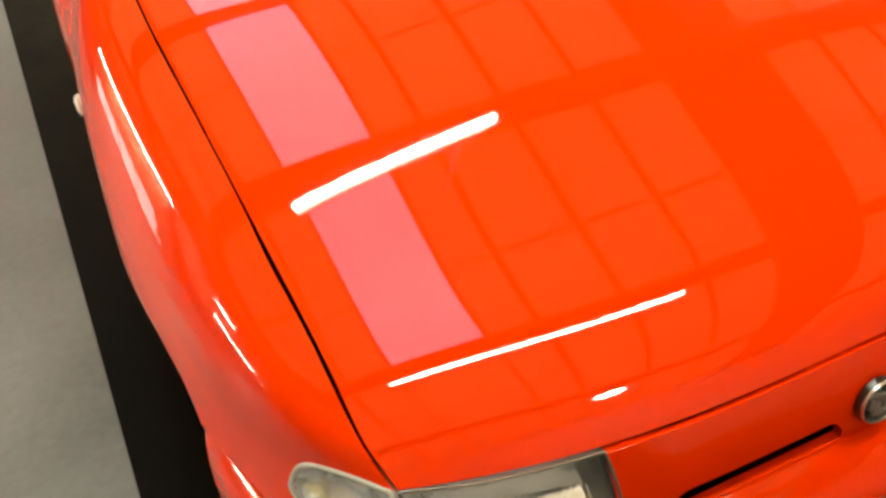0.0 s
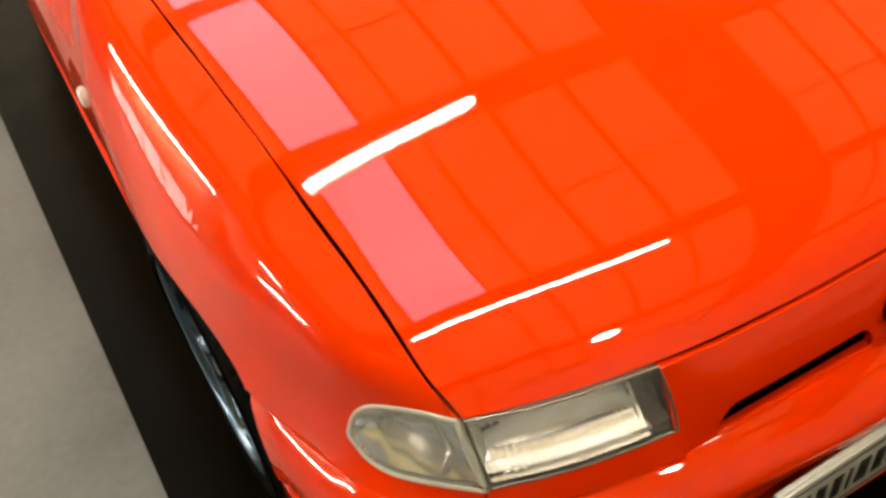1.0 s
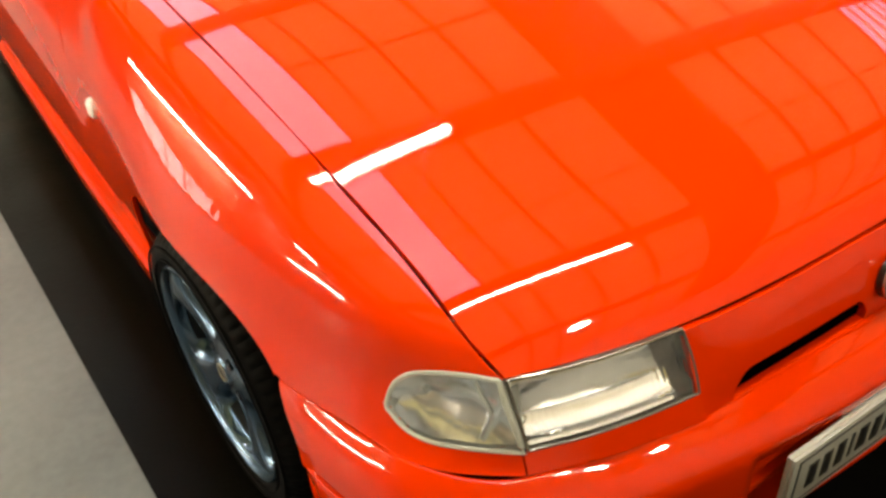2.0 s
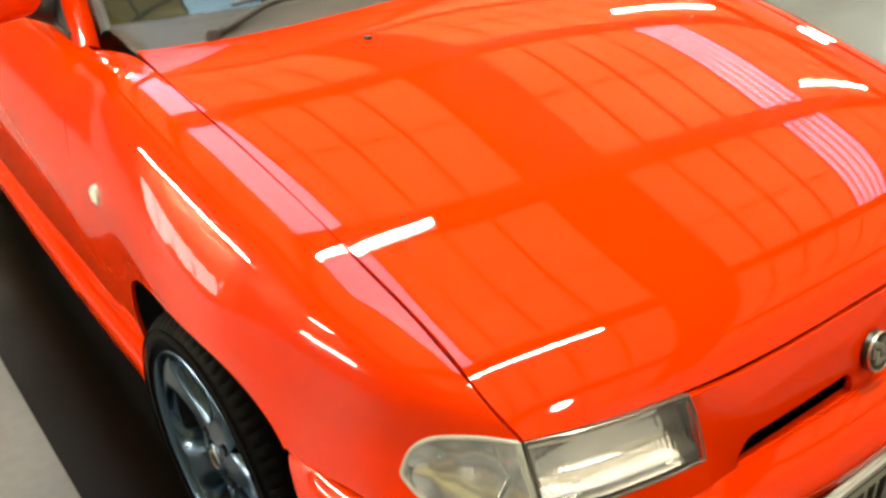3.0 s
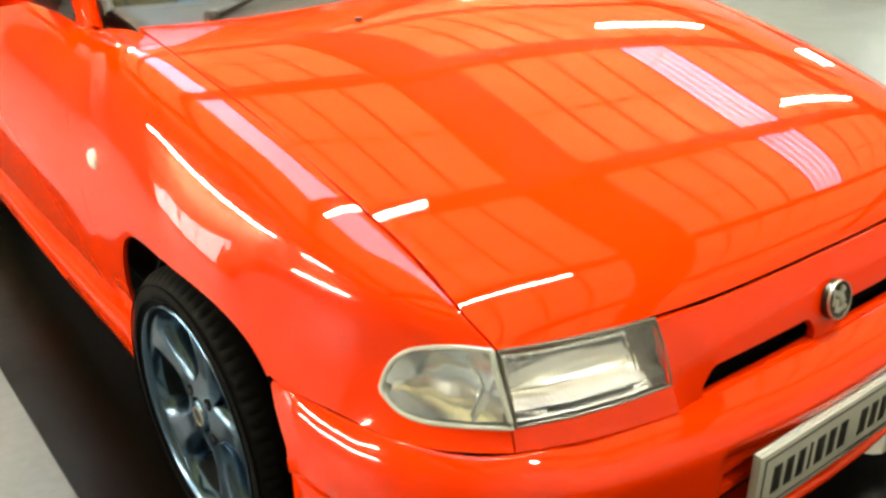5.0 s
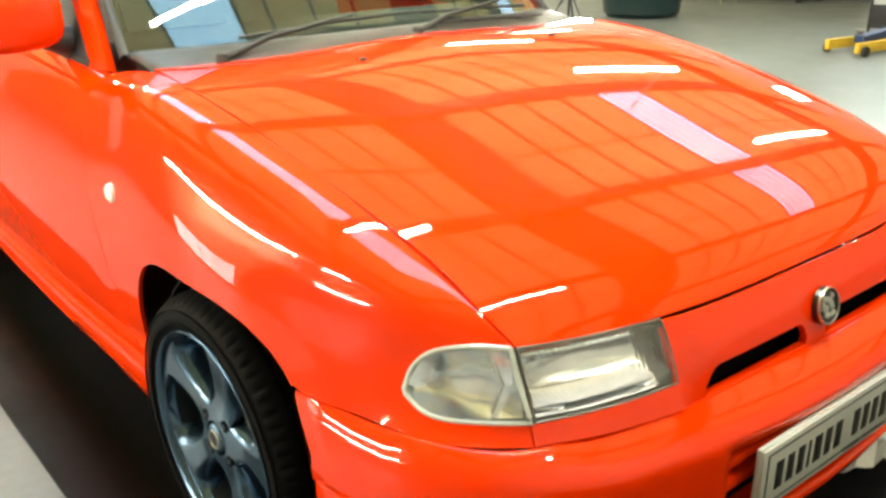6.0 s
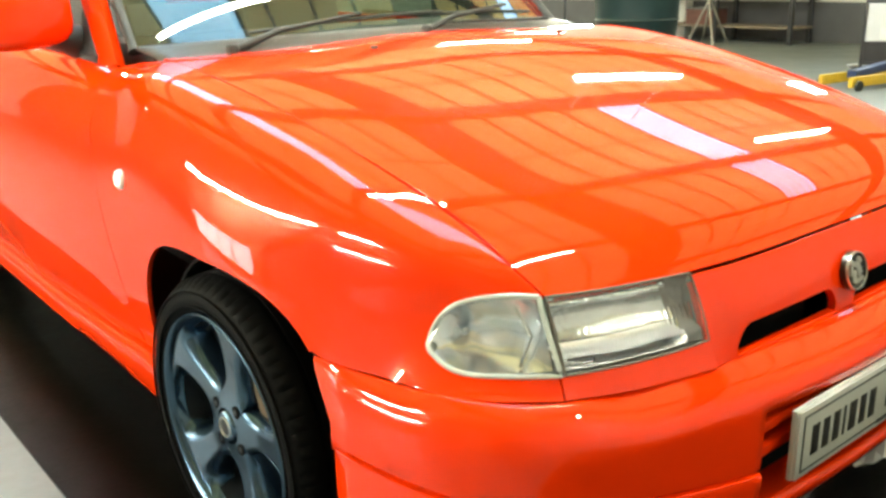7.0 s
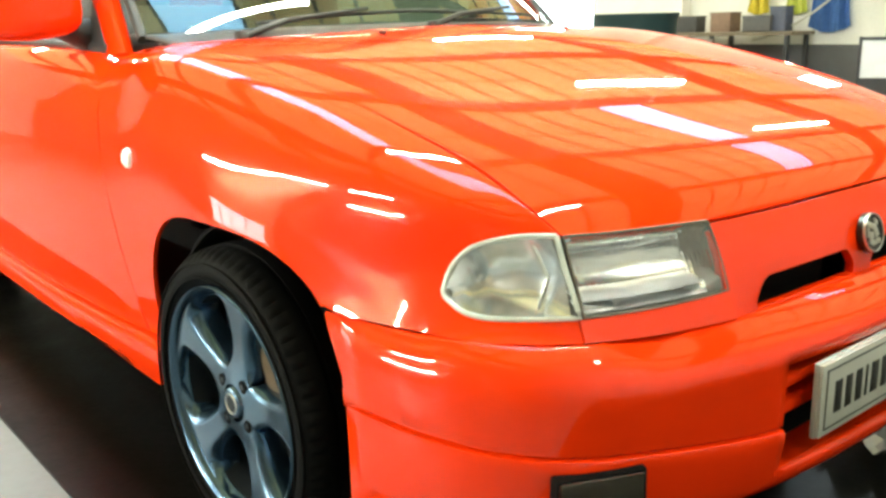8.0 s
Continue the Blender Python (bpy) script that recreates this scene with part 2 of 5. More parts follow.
# crown of the bonnet over the ruled shape: rows for even powers across, columns for Chebyshev terms along
CROWN = [[0.00474, 0.0153, -0.00084, -0.00639, -0.00237], [-0.01548, -0.00638, -0.01366, -0.00114, -0.00061], [0.02597, 0.0063, 0.00166, 0.00347, -0.00586]]


EDGE_DX, EDGE_DZ = [-0.00852, 0.00307, 0.00099, -0.00699], [0.00311, 0.00423, -0.01201, -0.00842]


def terms(v):
    u = 2 * v - 1
    return (1, u, 2 * u * u - 1, 4 * u ** 3 - 3 * u, 8 * u ** 4 - 8 * u * u + 1)


def edge_shift(v):
    """How far the shut line stands out and up from its ruled course."""
    rear = min(1.0, max(0.0, (v - 0.65) / 0.35)) ** 2
    return sum(k * t for k, t in zip(EDGE_DX, terms(v))) + 0.006 * rear, sum(k * t for k, t in zip(EDGE_DZ, terms(v))) + 0.015 * rear


def crown(a, v):
    return (1 - a * a) * sum(a ** (2 * i) * sum(k * t for k, t in zip(row, terms(v))) for i, row in enumerate(CROWN))


def bonnet_point(a, v):
    """Bonnet surface: a from -1 (right edge) to 1, v from 0 (front) to 1 (cowl)."""
    yf = -0.706 + 0.069 * abs(a) ** 2.6
    yr = 0.372 + 0.083 * abs(a) ** 4
    ye = -0.637 + v * (0.455 + 0.637)
    w = float(pchip([r[0] for r in SHUT], [r[1] for r in SHUT], np.clip(ye, -0.637, 0.455)))
    dx, dz = edge_shift(v)
    w += dx
    ze, zc = EDGE_Z(ye) + dz, MID_Z(-0.706 + v * (0.37 + 0.706))
    return (a * (w - 0.0015), yf + v * (yr - yf), zc + (ze - zc) * abs(a) ** 2.15 + crown(a, v))


vs_ = np.linspace(0, 1, 60) ** 1.15
as_ = np.linspace(-1, 1, 61)
bonnet = part("bonnet", grid([[bonnet_point(a, v) for v in vs_] for a in as_]), PAINT, car, "glossy red bonnet panel")
thick(bonnet, 0.012)
bevelled(bonnet, 0.0009)

CREASE = [(0.475, 0.785, 0.785), (0.36, 0.783, 0.780), (0.22, 0.776, 0.770), (0.02, 0.766, 0.757), (-0.16, 0.752, 0.743), (-0.28, 0.738, 0.731),
          (-0.39, 0.720, 0.716), (-0.446, 0.707, 0.707), (-0.492, 0.690, 0.695), (-0.528, 0.673, 0.682)]


def arch_z(y):
    q = min(1.0, abs(y + 0.06) / 0.37)
    n = 3.0 if y > -0.06 else 2.4
    return 0.30 + 0.338 * (1 - q ** n) ** (1 / n)


def arch_y(z):
    q = min(1.0, max(0.0, (z - 0.30) / 0.338))
    return -0.06 - 0.37 * (1 - q ** 2.4) ** (1 / 2.4)


# front wing: one smooth skin from the bonnet gap over the shoulder to the arch and the bumper seam
GAP = [(0.0, 0.694, 0.606, 0.905), (0.6, 0.681, 0.52, 0.9175), (1.0, 0.672, 0.45, 0.9225), (1.5, 0.6675, 0.36, 0.916), (2.0, 0.6665, 0.27, 0.9045), (2.5, 0.6665, 0.2, 0.8945), (3.0, 0.6658, 0.11, 0.8805), (4.0, 0.663, 0.0, 0.864),
       (5.0, 0.6605, -0.13, 0.8445), (6.0, 0.6575, -0.24, 0.8265), (7.0, 0.6535, -0.345, 0.8055), (8.0, 0.647, -0.435, 0.783), (9.0, 0.641, -0.51, 0.7595), (10.0, 0.633, -0.57, 0.734), (11.0, 0.623, -0.61, 0.711), (12.0, 0.609, -0.636, 0.689)]
LOW = [(0.780, 0.425, 0.315), (0.780, 0.36, 0.315), (0.782, 0.309, 0.32), (0.795, 0.306, 0.45), (0.803, 0.285, 0.55), (0.806, 0.22, 0.61), (0.806, 0.12, 0.6245), (0.806, 0.0, 0.6375),
       (0.804, -0.12, 0.6362), (0.799, -0.22, 0.6184), (0.787, -0.31, 0.575), (0.776, -0.36, 0.554), (0.7495, -0.45, 0.5495), (0.727, -0.528, 0.549), (0.688, -0.607, 0.5485), (0.604, -0.679, 0.5465)]
SWEEP1 = [(0.1119, 0.0, -0.0224), (0.113, 0.0, -0.0226), (0.1145, 0.0001, -0.0229), (0.1152, 0.0001, -0.023), (0.1142, 0.0, -0.0228), (0.1137, 0.0, -0.0227), (0.114, 0.0, -0.0228), (0.1134, -0.0, -0.0227),
          (0.1093, 0.0, -0.0219), (0.1028, 0.0002, -0.0206), (0.0939, 0.0002, -0.0189), (0.0809, -0.0, -0.0179), (0.0615, -0.0017, -0.0164), (0.0305, -0.0013, -0.0113), (0.0132, -0.0056, -0.0086), (0.0121, -0.0141, -0.0145)]
SWEEP2 = [(0.0700, 0.0363, 0.3311), (0.0695, 0.0375, 0.2996), (0.0680, 0.0383, 0.2675), (0.0620, 0.0378, 0.2334), (0.0490, 0.0352, 0.1973), (0.0350, 0.0316, 0.1626), (0.0220, 0.0274, 0.1321), (0.0110, 0.0232, 0.1065),
          (0.0030, 0.0195, 0.0862), (-0.0030, 0.016, 0.0729), (-0.0060, 0.0128, 0.0659), (-0.0070, 0.0121, 0.0591), (-0.0090, 0.0144, 0.0508), (-0.0190, 0.0237, 0.0393), (-0.0240, 0.0297, 0.0297), (-0.0089, 0.0188, 0.0297)]
# outline of the indicator let into the wing
IND_TOP = [(0, 0.607, -0.636, 0.684), (1, 0.628, -0.606, 0.683), (2, 0.650, -0.572, 0.677), (3, 0.670, -0.544, 0.666), (4, 0.689, -0.530, 0.649), (5, 0.702, -0.522, 0.628), (6, 0.707, -0.518, 0.603)]
IND_BOT = [(0, 0.595, -0.670, 0.576), (1, 0.628, -0.640, 0.5745), (2, 0.657, -0.610, 0.5735), (3, 0.679, -0.586, 0.574), (4, 0.693, -0.565, 0.577), (5, 0.702, -0.545, 0.584), (6, 0.707, -0.520, 0.599)]


def natural(xs, ys, x):
    """Natural cubic spline through vectors."""
    xs, ys, x = np.asarray(xs, float), np.asarray(ys, float), np.asarray(x, float)
    n, h = len(xs), np.diff(xs)
    m, r = np.eye(n), np.zeros_like(ys)
    for i in range(1, n - 1):
        m[i, i - 1:i + 2] = h[i - 1], 2 * (h[i - 1] + h[i]), h[i]
        r[i] = 6 * ((ys[i + 1] - ys[i]) / h[i] - (ys[i] - ys[i - 1]) / h[i - 1])
    c = np.linalg.solve(m, r)
    i = np.clip(np.searchsorted(xs, x) - 1, 0, n - 2)
    a, b, hh = ((xs[i + 1] - x) / h[i])[:, None], ((x - xs[i]) / h[i])[:, None], h[i][:, None]
    return a * ys[i] + b * ys[i + 1] + ((a ** 3 - a) * c[i] + (b ** 3 - b) * c[i + 1]) * hh ** 2 / 6


def bezier(a, b, c, d, v):
    return (1 - v) ** 3 * a + 3 * v * (1 - v) ** 2 * b + 3 * v * v * (1 - v) * c + v ** 3 * d


WING_U, WING_V = np.linspace(0, 12, 260), np.linspace(0, 1, 81)
gap, low = np.array(GAP), np.array(LOW)
for row in gap:
    dx, dz = edge_shift(min(1.0, max(0.0, (row[2] + 0.637) / 1.092)))
    fade = min(1.0, max(0.0, (0.60 - row[2]) / 0.16))
    row[1] += dx * fade
    row[3] += dz * fade
ctrl = natural(gap[:, 0], np.concatenate([gap[:, 1:], gap[:, 1:] + np.array(SWEEP1), low + np.array(SWEEP2), low], 1), WING_U)
# the arch edge runs exactly round its ellipse
rim = np.array([(y, arch_z(y)) for y in -0.06 + 0.37 * np.cos(np.linspace(0.0, math.pi, 1600))])
for k in np.nonzero((WING_U > 0.99) & (WING_U < 8.0))[0]:
    near = rim[((rim - ctrl[k, 10:12]) ** 2).sum(1).argmin()]
    if near[1] > 0.556 or near[0] > 0:
        ctrl[k, 10:12] = near
# even sweep along the wing
ker = np.exp(-0.5 * (np.arange(-36, 37) / 13.0) ** 2)
for k in range(3, 9):
    e = ctrl[:, k]
    e = np.r_[2 * e[0] - e[36:0:-1], e, 2 * e[-1] - e[-2:-38:-1]]
    ctrl[:, k] = np.convolve(e, ker / ker.sum(), "valid")
WING = bezier(*[ctrl[:, None, 3 * k:3 * k + 3] for k in range(4)], WING_V[None, :, None])
# the flank below the shoulder follows one even surface that runs on into the door


def flank_terms(y, z):
    y, z = (y - 0.1) / 0.5, (z - 0.62) / 0.25
    return np.stack([y ** i * z ** j for i in range(5) for j in range(5) if i + j < 6], -1)


door_edge = bezier(np.array((0.694, 0.606, 0.903)), np.array((0.694, 0.606, 0.903)) + np.array(SWEEP1[0]), np.array((0.780, 0.431, 0.315)) + np.array(SWEEP2[0]), np.array((0.780, 0.431, 0.315)), np.linspace(0, 1, 60)[:, None])
smp = np.concatenate([WING[::4, ::2].reshape(-1, 3), np.repeat(door_edge, 12, 0), np.repeat(door_edge + np.array((0.002, 0.12, 0.0)), 12, 0)])
smp = smp[(smp[:, 2] > 0.30) & (smp[:, 2] < 0.86) & (smp[:, 1] > -0.55)]
flank = np.linalg.lstsq(flank_terms(smp[:, 1], smp[:, 2]), smp[:, 0], rcond=None)[0]
blend = np.clip((0.845 - WING[..., 2]) / 0.10, 0, 1) * np.clip((WING[..., 1] + 0.48) / 0.16, 0, 1)
blend = blend * blend * (3 - 2 * blend)
even = flank_terms(WING[..., 1], WING[..., 2]) @ flank
WING[..., 0] += blend * (even - WING[..., 0])


def flare(y, z):
    """How far the skin over the wheel arch swells outwards, from the crease down to the lip."""
    crease = np.interp(-np.asarray(y), [-0.475, -0.02, 0.28, 0.528], [0.785, 0.757, 0.731, 0.682])
    return 0.105 * np.clip(crease - z, 0, 0.105) * np.exp(-((y + 0.07) / 0.21) ** 2)


WING[..., 0] += flare(WING[..., 1], WING[..., 2])


def skin_normals(g):
    n = np.cross(np.gradient(g, axis=0), np.gradient(g, axis=1))
    n /= np.linalg.norm(n, axis=2, keepdims=True)
    return n if n[100, 50, 0] > 0 else -n


# a nearly flat shelf beside the bonnet carries its slope on before the shoulder turns down
WING_N = skin_normals(WING)
swell = np.zeros(WING.shape[:2])
for i in range(len(WING_U)):
    y = WING[i, 0, 1]
    run = np.r_[0, np.cumsum(np.linalg.norm(np.diff(WING[i], axis=0), axis=1))]
    shelf = np.interp(y, [-0.60, -0.48], [0.018, 0.038])
    a0 = min(0.12, max(0.0, WING_N[i, 0, 0] - 0.165))
    k = min(9.0, max(0.0, (WING_N[i, 6, 0] - WING_N[i, 0, 0]) / run[6] - 1.2))
    t = np.linspace(0, 0.30, 601)
    top = a0 + k * shelf
    rise = np.where(t < shelf, a0 + k * t, np.clip(top * (2.2 * shelf - t) / (1.2 * shelf), 0, None))
    h = np.cumsum(rise) * (t[1] - t[0])
    q = np.clip((t - 2.0 * shelf) / (3.6 * shelf), 0, 1)
    h = h * (1 - q * q * (3 - 2 * q)) * np.interp(y, [-0.63, -0.56, 0.42, 0.57], [0.0, 1.0, 1.0, 0.0])
    swell[i] = np.interp(run, t, h)
wide = np.exp(-0.5 * (np.arange(-20, 21) / 8.0) ** 2)
swell = np.apply_along_axis(lambda e: np.convolve(np.r_[np.full(20, e[0]), e, np.full(20, e[-1])], wide / wide.sum(), "valid"), 0, swell)
WING = WING + WING_N * swell[..., None]
WING_N = skin_normals(WING)
# the pressed crease: a soft fold along the flank
cr = np.array(CREASE)
for i in range(len(WING_U)):
    cz = np.interp(-WING[i, :, 1], -cr[:, 0], cr[:, 2])
    k = int(np.argmin(abs(WING[i, :, 2] - cz)))
    y = WING[i, k, 1]
    off = np.linalg.norm(WING[i] - WING[i, k], axis=1)
    fade = max(0.0, min(1.0, (y + 0.53) / 0.22)) * max(0.0, min(1.0, (0.62 - y) / 0.05))
    WING[i] += WING_N[i] * (0.0030 * fade * np.exp(-off / np.where(np.arange(len(off)) < k, 0.040, 0.15)))[:, None]


def onto_wing(pts, lift=0.0):
    """Moves points square onto the wing's skin, lift above it; also gives their cell."""
    flat, nor = WING[150:].reshape(-1, 3), WING_N[150:].reshape(-1, 3)
    out, cell = [], []
    for p in np.asarray(pts, float):
        k = int(((flat - p) ** 2).sum(1).argmin())
        out.append(p - nor[k] * (((p - flat[k]) @ nor[k]) - lift))
        cell.append((150 + k // len(WING_V), k % len(WING_V)))
    return np.array(out), cell, nor[[((c[0] - 150) * len(WING_V) + c[1]) for c in cell]]


hole = [tuple(r) for r in splineat(IND_TOP, np.linspace(0, 6, 31))] + [tuple(r) for r in splineat(IND_BOT, np.linspace(6, 0, 31))]
ring = onto_wing(hole)[1]
ring = [(299 if q > 40 and n_ in (0, 61) else p, q) for n_, (p, q) in enumerate(ring)]


def wing_keep(i, j):
    """False inside the indicator's outline."""
    if i < 150:
        return True
    x, y, inside = i + 0.5, j + 0.5, False
    for (x0, y0), (x1, y1) in zip(ring, ring[1:] + ring[:1]):
        if (y0 > y) != (y1 > y) and x < (x1 - x0) * (y - y0) / (y1 - y0) + x0:
            inside = not inside
    return not inside


def fender(s, name):
    cols = [[tuple(p) for p in c] for c in WING]
    ob = part(name, grid(flip(cols, s), keep=wing_keep), PAINT, car, "glossy red front wing with a crease above the wheel arch")
    thick(ob, 0.009)
    return ob


fender(-1, "front_wing")
fender(1, "front_wing")

# doors and rear quarter: belt rail, crease, lower edge
DOOR = [(0.0, 0.693, 0.610, 0.903, 0.784, 0.485, 0.785, 0.779, 0.435, 0.315), (0.5, 0.698, 0.75, 0.915, 0.788, 0.66, 0.79, 0.783, 0.62, 0.30), (1, 0.705, 1.1, 0.925, 0.795, 1.1, 0.80, 0.786, 1.1, 0.275),
        (2, 0.712, 1.72, 0.935, 0.80, 1.72, 0.81, 0.788, 1.72, 0.25)]
REAR = [(0, 0.712, 1.726, 0.935, 0.80, 1.726, 0.81, 0.788, 1.726, 0.25), (1, 0.70, 2.2, 0.94, 0.795, 2.2, 0.81, 0.80, 2.13, 0.30), (2, 0.66, 2.8, 0.94, 0.765, 2.8, 0.80, 0.78, 2.86, 0.32), (2.6, 0.60, 3.15, 0.92, 0.68, 3.22, 0.78, 0.70, 3.22, 0.40)]


def side_panel(s, keys, name, label):
    cols = []
    for r in splineat(keys, np.linspace(keys[0][0], keys[-1][0], 40)):
        a, c = np.array(r[:3]), np.array(r[6:9])
        col = [bezier(a, a + np.array(SWEEP1[0]), c + np.array(SWEEP2[0]), c, v) for v in np.linspace(0, 1, 60)]
        cz = r[5]
        col = [(p[0] + 0.0030 * math.exp(-abs(p[2] - cz) / 0.036), p[1], p[2]) for p in col]
        cols.append(col)
    return bevelled(thick(part(name, grid(flip(cols, s)), PAINT, car, label), 0.010), 0.0012)


for s in (-1, 1):
    side_panel(s, DOOR, "door", "glossy red front door panel")
    side_panel(s, REAR, "rear_quarter", "glossy red rear quarter panel")
    # side skirt below the door, from the front arch to the rear arch
    cols = []
    for r in splineat([(0, 0.800, 0.318, 0.312), (1, 0.800, 0.42, 0.311), (2, 0.803, 0.62, 0.296), (3, 0.806, 1.1, 0.271), (4, 0.806, 2.1, 0.245)], np.linspace(0, 4, 40)):
        w, y, z = r
        lift = 0.05 * max(0, (0.40 - y) / 0.1) ** 2
        cols.append([(s * (w - 0.045), y, z + 0.004), (s * (w - 0.012), y, z + 0.003), (s * (w - 0.005), y, z + 0.001), (s * w, y, z - 0.004), (s * (w + 0.004), y, z - 0.011), (s * (w + 0.006), y, z - 0.02), (s * (w + 0.004), y, z - 0.06), (s * (w - 0.012), y, 0.205 + lift), (s * (w - 0.04), y, 0.19 + lift)])
    thick(part("side_skirt", grid(cols), PAINT, car, "glossy red side skirt"), 0.008)

# front panel between the lamps, with two air slots
def front_panel_point(x, v):
    top_y = -0.711 + 0.016 * (abs(x) / 0.36) ** 3
    bot_y = -0.744 + 0.006 * (abs(x) / 0.36) ** 2
    top_z = bonnet_point(min(1.0, abs(x) / 0.607), 0.0)[2] - 0.0030
    z = top_z - v * (top_z - 0.536)
    y = top_y + (bot_y - top_y) * v - 0.012 * 4 * v * (1 - v) * min(1.0, max(0.0, (0.362 - abs(x)) / 0.09))
    return (x * (1 + 0.022 * (1 - v) * (abs(x) / 0.358) ** 4), y, z)


SLOT0, SLOT1 = 0.030, 0.298
xs = np.r_[np.linspace(-0.358, -SLOT1, 6)[:-1], np.linspace(-SLOT1, -SLOT0, 33), np.linspace(-SLOT0, SLOT0, 7)[1:-1], np.linspace(SLOT0, SLOT1, 33), np.linspace(SLOT1, 0.358, 6)[1:]].tolist()


def panel_rows(x):
    """Row heights down the panel: the ninth row is the slot's upper edge, rounded at both ends."""
    q = min(1.0, max(0.0, (SLOT1 - abs(x)) / 0.03)) if abs(x) > 0.2 else min(1.0, max(0.0, (abs(x) - SLOT0) / 0.03))
    top = 0.64 + 0.22 * (1 - q) ** 2
    return np.r_[np.linspace(0, top, 9), np.linspace(top, 0.975, 5)[1:], 1.0].tolist()


def in_slot(i, j):
    return not (SLOT0 < abs((xs[i] + xs[i + 1]) / 2) < SLOT1 and 8 <= j < 12)


fp = part("grille_panel", grid([[front_panel_point(x, v) for v in panel_rows(x)] for x in xs], keep=in_slot), PAINT, car, "red panel between the headlamps with two air slots")
thick(fp, 0.014)
bevelled(fp, 0.002)
# flat near-black backing puts the slot's shade into its colour
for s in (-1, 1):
    part("slot_backing", box((0.27, 0.01, 0.09), (s * 0.17, -0.690, 0.560), 0.002), UNDER, car, "near-black backing for the shade in the air slot")

# emblem
EMBLEM = pose(0.010, -0.748, 0.602, -12) @ Matrix.Diagonal((0.82, 1, 0.82, 1))
ebm = lathe([(0.0, 0.0005), (-0.003, 0.030), (-0.004, 0.034), (-0.0065, 0.036), (-0.006, 0.0385), (-0.002, 0.040), (0.006, 0.040)], 40, "y")
emblem = part("emblem_disc", turned(ebm, EMBLEM), DARKGL, car, "round silver and black emblem")
part("emblem_ring", turned(lathe([(-0.004, 0.0365), (-0.0078, 0.0372), (-0.0078, 0.0388), (-0.004, 0.0395)], 40, "y"), EMBLEM), SILVER, emblem)
for (px, pz, sx, sz, tr) in [(-0.006, 0.014, 0.034, 0.012, 25), (0.009, 0.003, 0.016, 0.028, -20), (-0.009, -0.010, 0.014, 0.026, 10), (0.008, -0.020, 0.032, 0.009, -8), (0.015, 0.020, 0.014, 0.010, 40), (-0.020, 0.002, 0.008, 0.020, 15)]:
    part("emblem_shape", turned(box((sx, 0.005, sz), (px, -0.0045, pz), 0.0022, pose(0, 0, 0, 0, tr, 0)), EMBLEM), SILVER, emblem)

# ---- front bumper, swept round the nose
SEAM = [(0, 0.776, -0.36, 0.5507), (1, 0.7495, -0.45, 0.5467), (2, 0.7335, -0.505, 0.5467), (3, 0.712, -0.570, 0.5492), (4, 0.665, -0.639, 0.5474), (5, 0.604, -0.680, 0.5452), (6, 0.50, -0.7015, 0.5382),
        (7, 0.40, -0.7235, 0.5385), (8, 0.30, -0.736, 0.5385), (9, 0.15, -0.741, 0.5385), (10, 0.0, -0.743, 0.5385)]
NOSE = [(0, 0.792, -0.40), (1, 0.778, -0.475), (2, 0.760, -0.54), (3, 0.731, -0.608), (4, 0.684, -0.670), (5, 0.615, -0.718), (6, 0.51, -0.755), (7, 0.405, -0.780), (8, 0.305, -0.797), (9, 0.15, -0.812), (10, 0.0, -0.817)]
LIPZ = [(0, 0.425), (3, 0.412), (5, 0.402), (8, 0.372), (10, 0.365)]


def bumper_column(u, start=False):
    sx, sy, sz = splineat(SEAM, [u])[0]
    nx, ny = splineat(NOSE, [u])[0]
    tx, ty = splineat(NOSE, [min(10, u + 0.05)])[0] - splineat(NOSE, [max(0, u - 0.05)])[0]
    ln = math.hypot(tx, ty)
    ox, oy = -ty / ln, tx / ln
    if oy > 0:
        ox, oy = -ox, -oy
    lip = pchip([k[0] for k in LIPZ], [k[1] for k in LIPZ], u)
    col = [(sx, sy, sz)]
    for f, z, d in [(0.12, sz - 0.004, None), (0.45, sz - 0.014, None), (0.8, sz - 0.034, None)]:
        col.append((sx + (nx - sx) * f, sy + (ny - sy) * f, z))
    for z, d in [(0.490, 0.002), (0.47, 0.0), (0.45, 0.001), (0.43, 0.001), (lip + 0.010, 0.002), (lip + 0.003, 0.0025), (lip + 0.0005, 0.008), (lip - 0.0015, 0.008), (lip - 0.003, -0.001), (lip - 0.008, -0.003), (lip - 0.025, -0.002), (0.33, 0.001), (0.302, 0.006), (0.285, 0.010), (0.270, 0.016), (0.262, 0.026), (0.260, 0.06)]:
        col.append((nx - ox * d, ny - oy * d, z))
    if start:
        col = [(0.783 + 0.004 * min(k, 3) if k < 4 else 0.797 - 0.004 * (k > 10), max(arch_y(p[2]), -0.398), p[2]) for k, p in enumerate(col)]
    return col


half = [bumper_column(0, True)] + [bumper_column(u) for u in np.r_[np.linspace(0.35, 8, 70), np.linspace(8.04, 10, 16)]]
cols = flip(half, -1) + flip(half[:-1][::-1], 1)


def bumper_keep(i, j):
    x = abs((cols[i][0][0] + cols[i + 1][0][0]) / 2)
    z = (cols[i][j][2] + cols[i][j + 1][2]) / 2
    return not (x < 0.305 and 0.300 < z < 0.478)


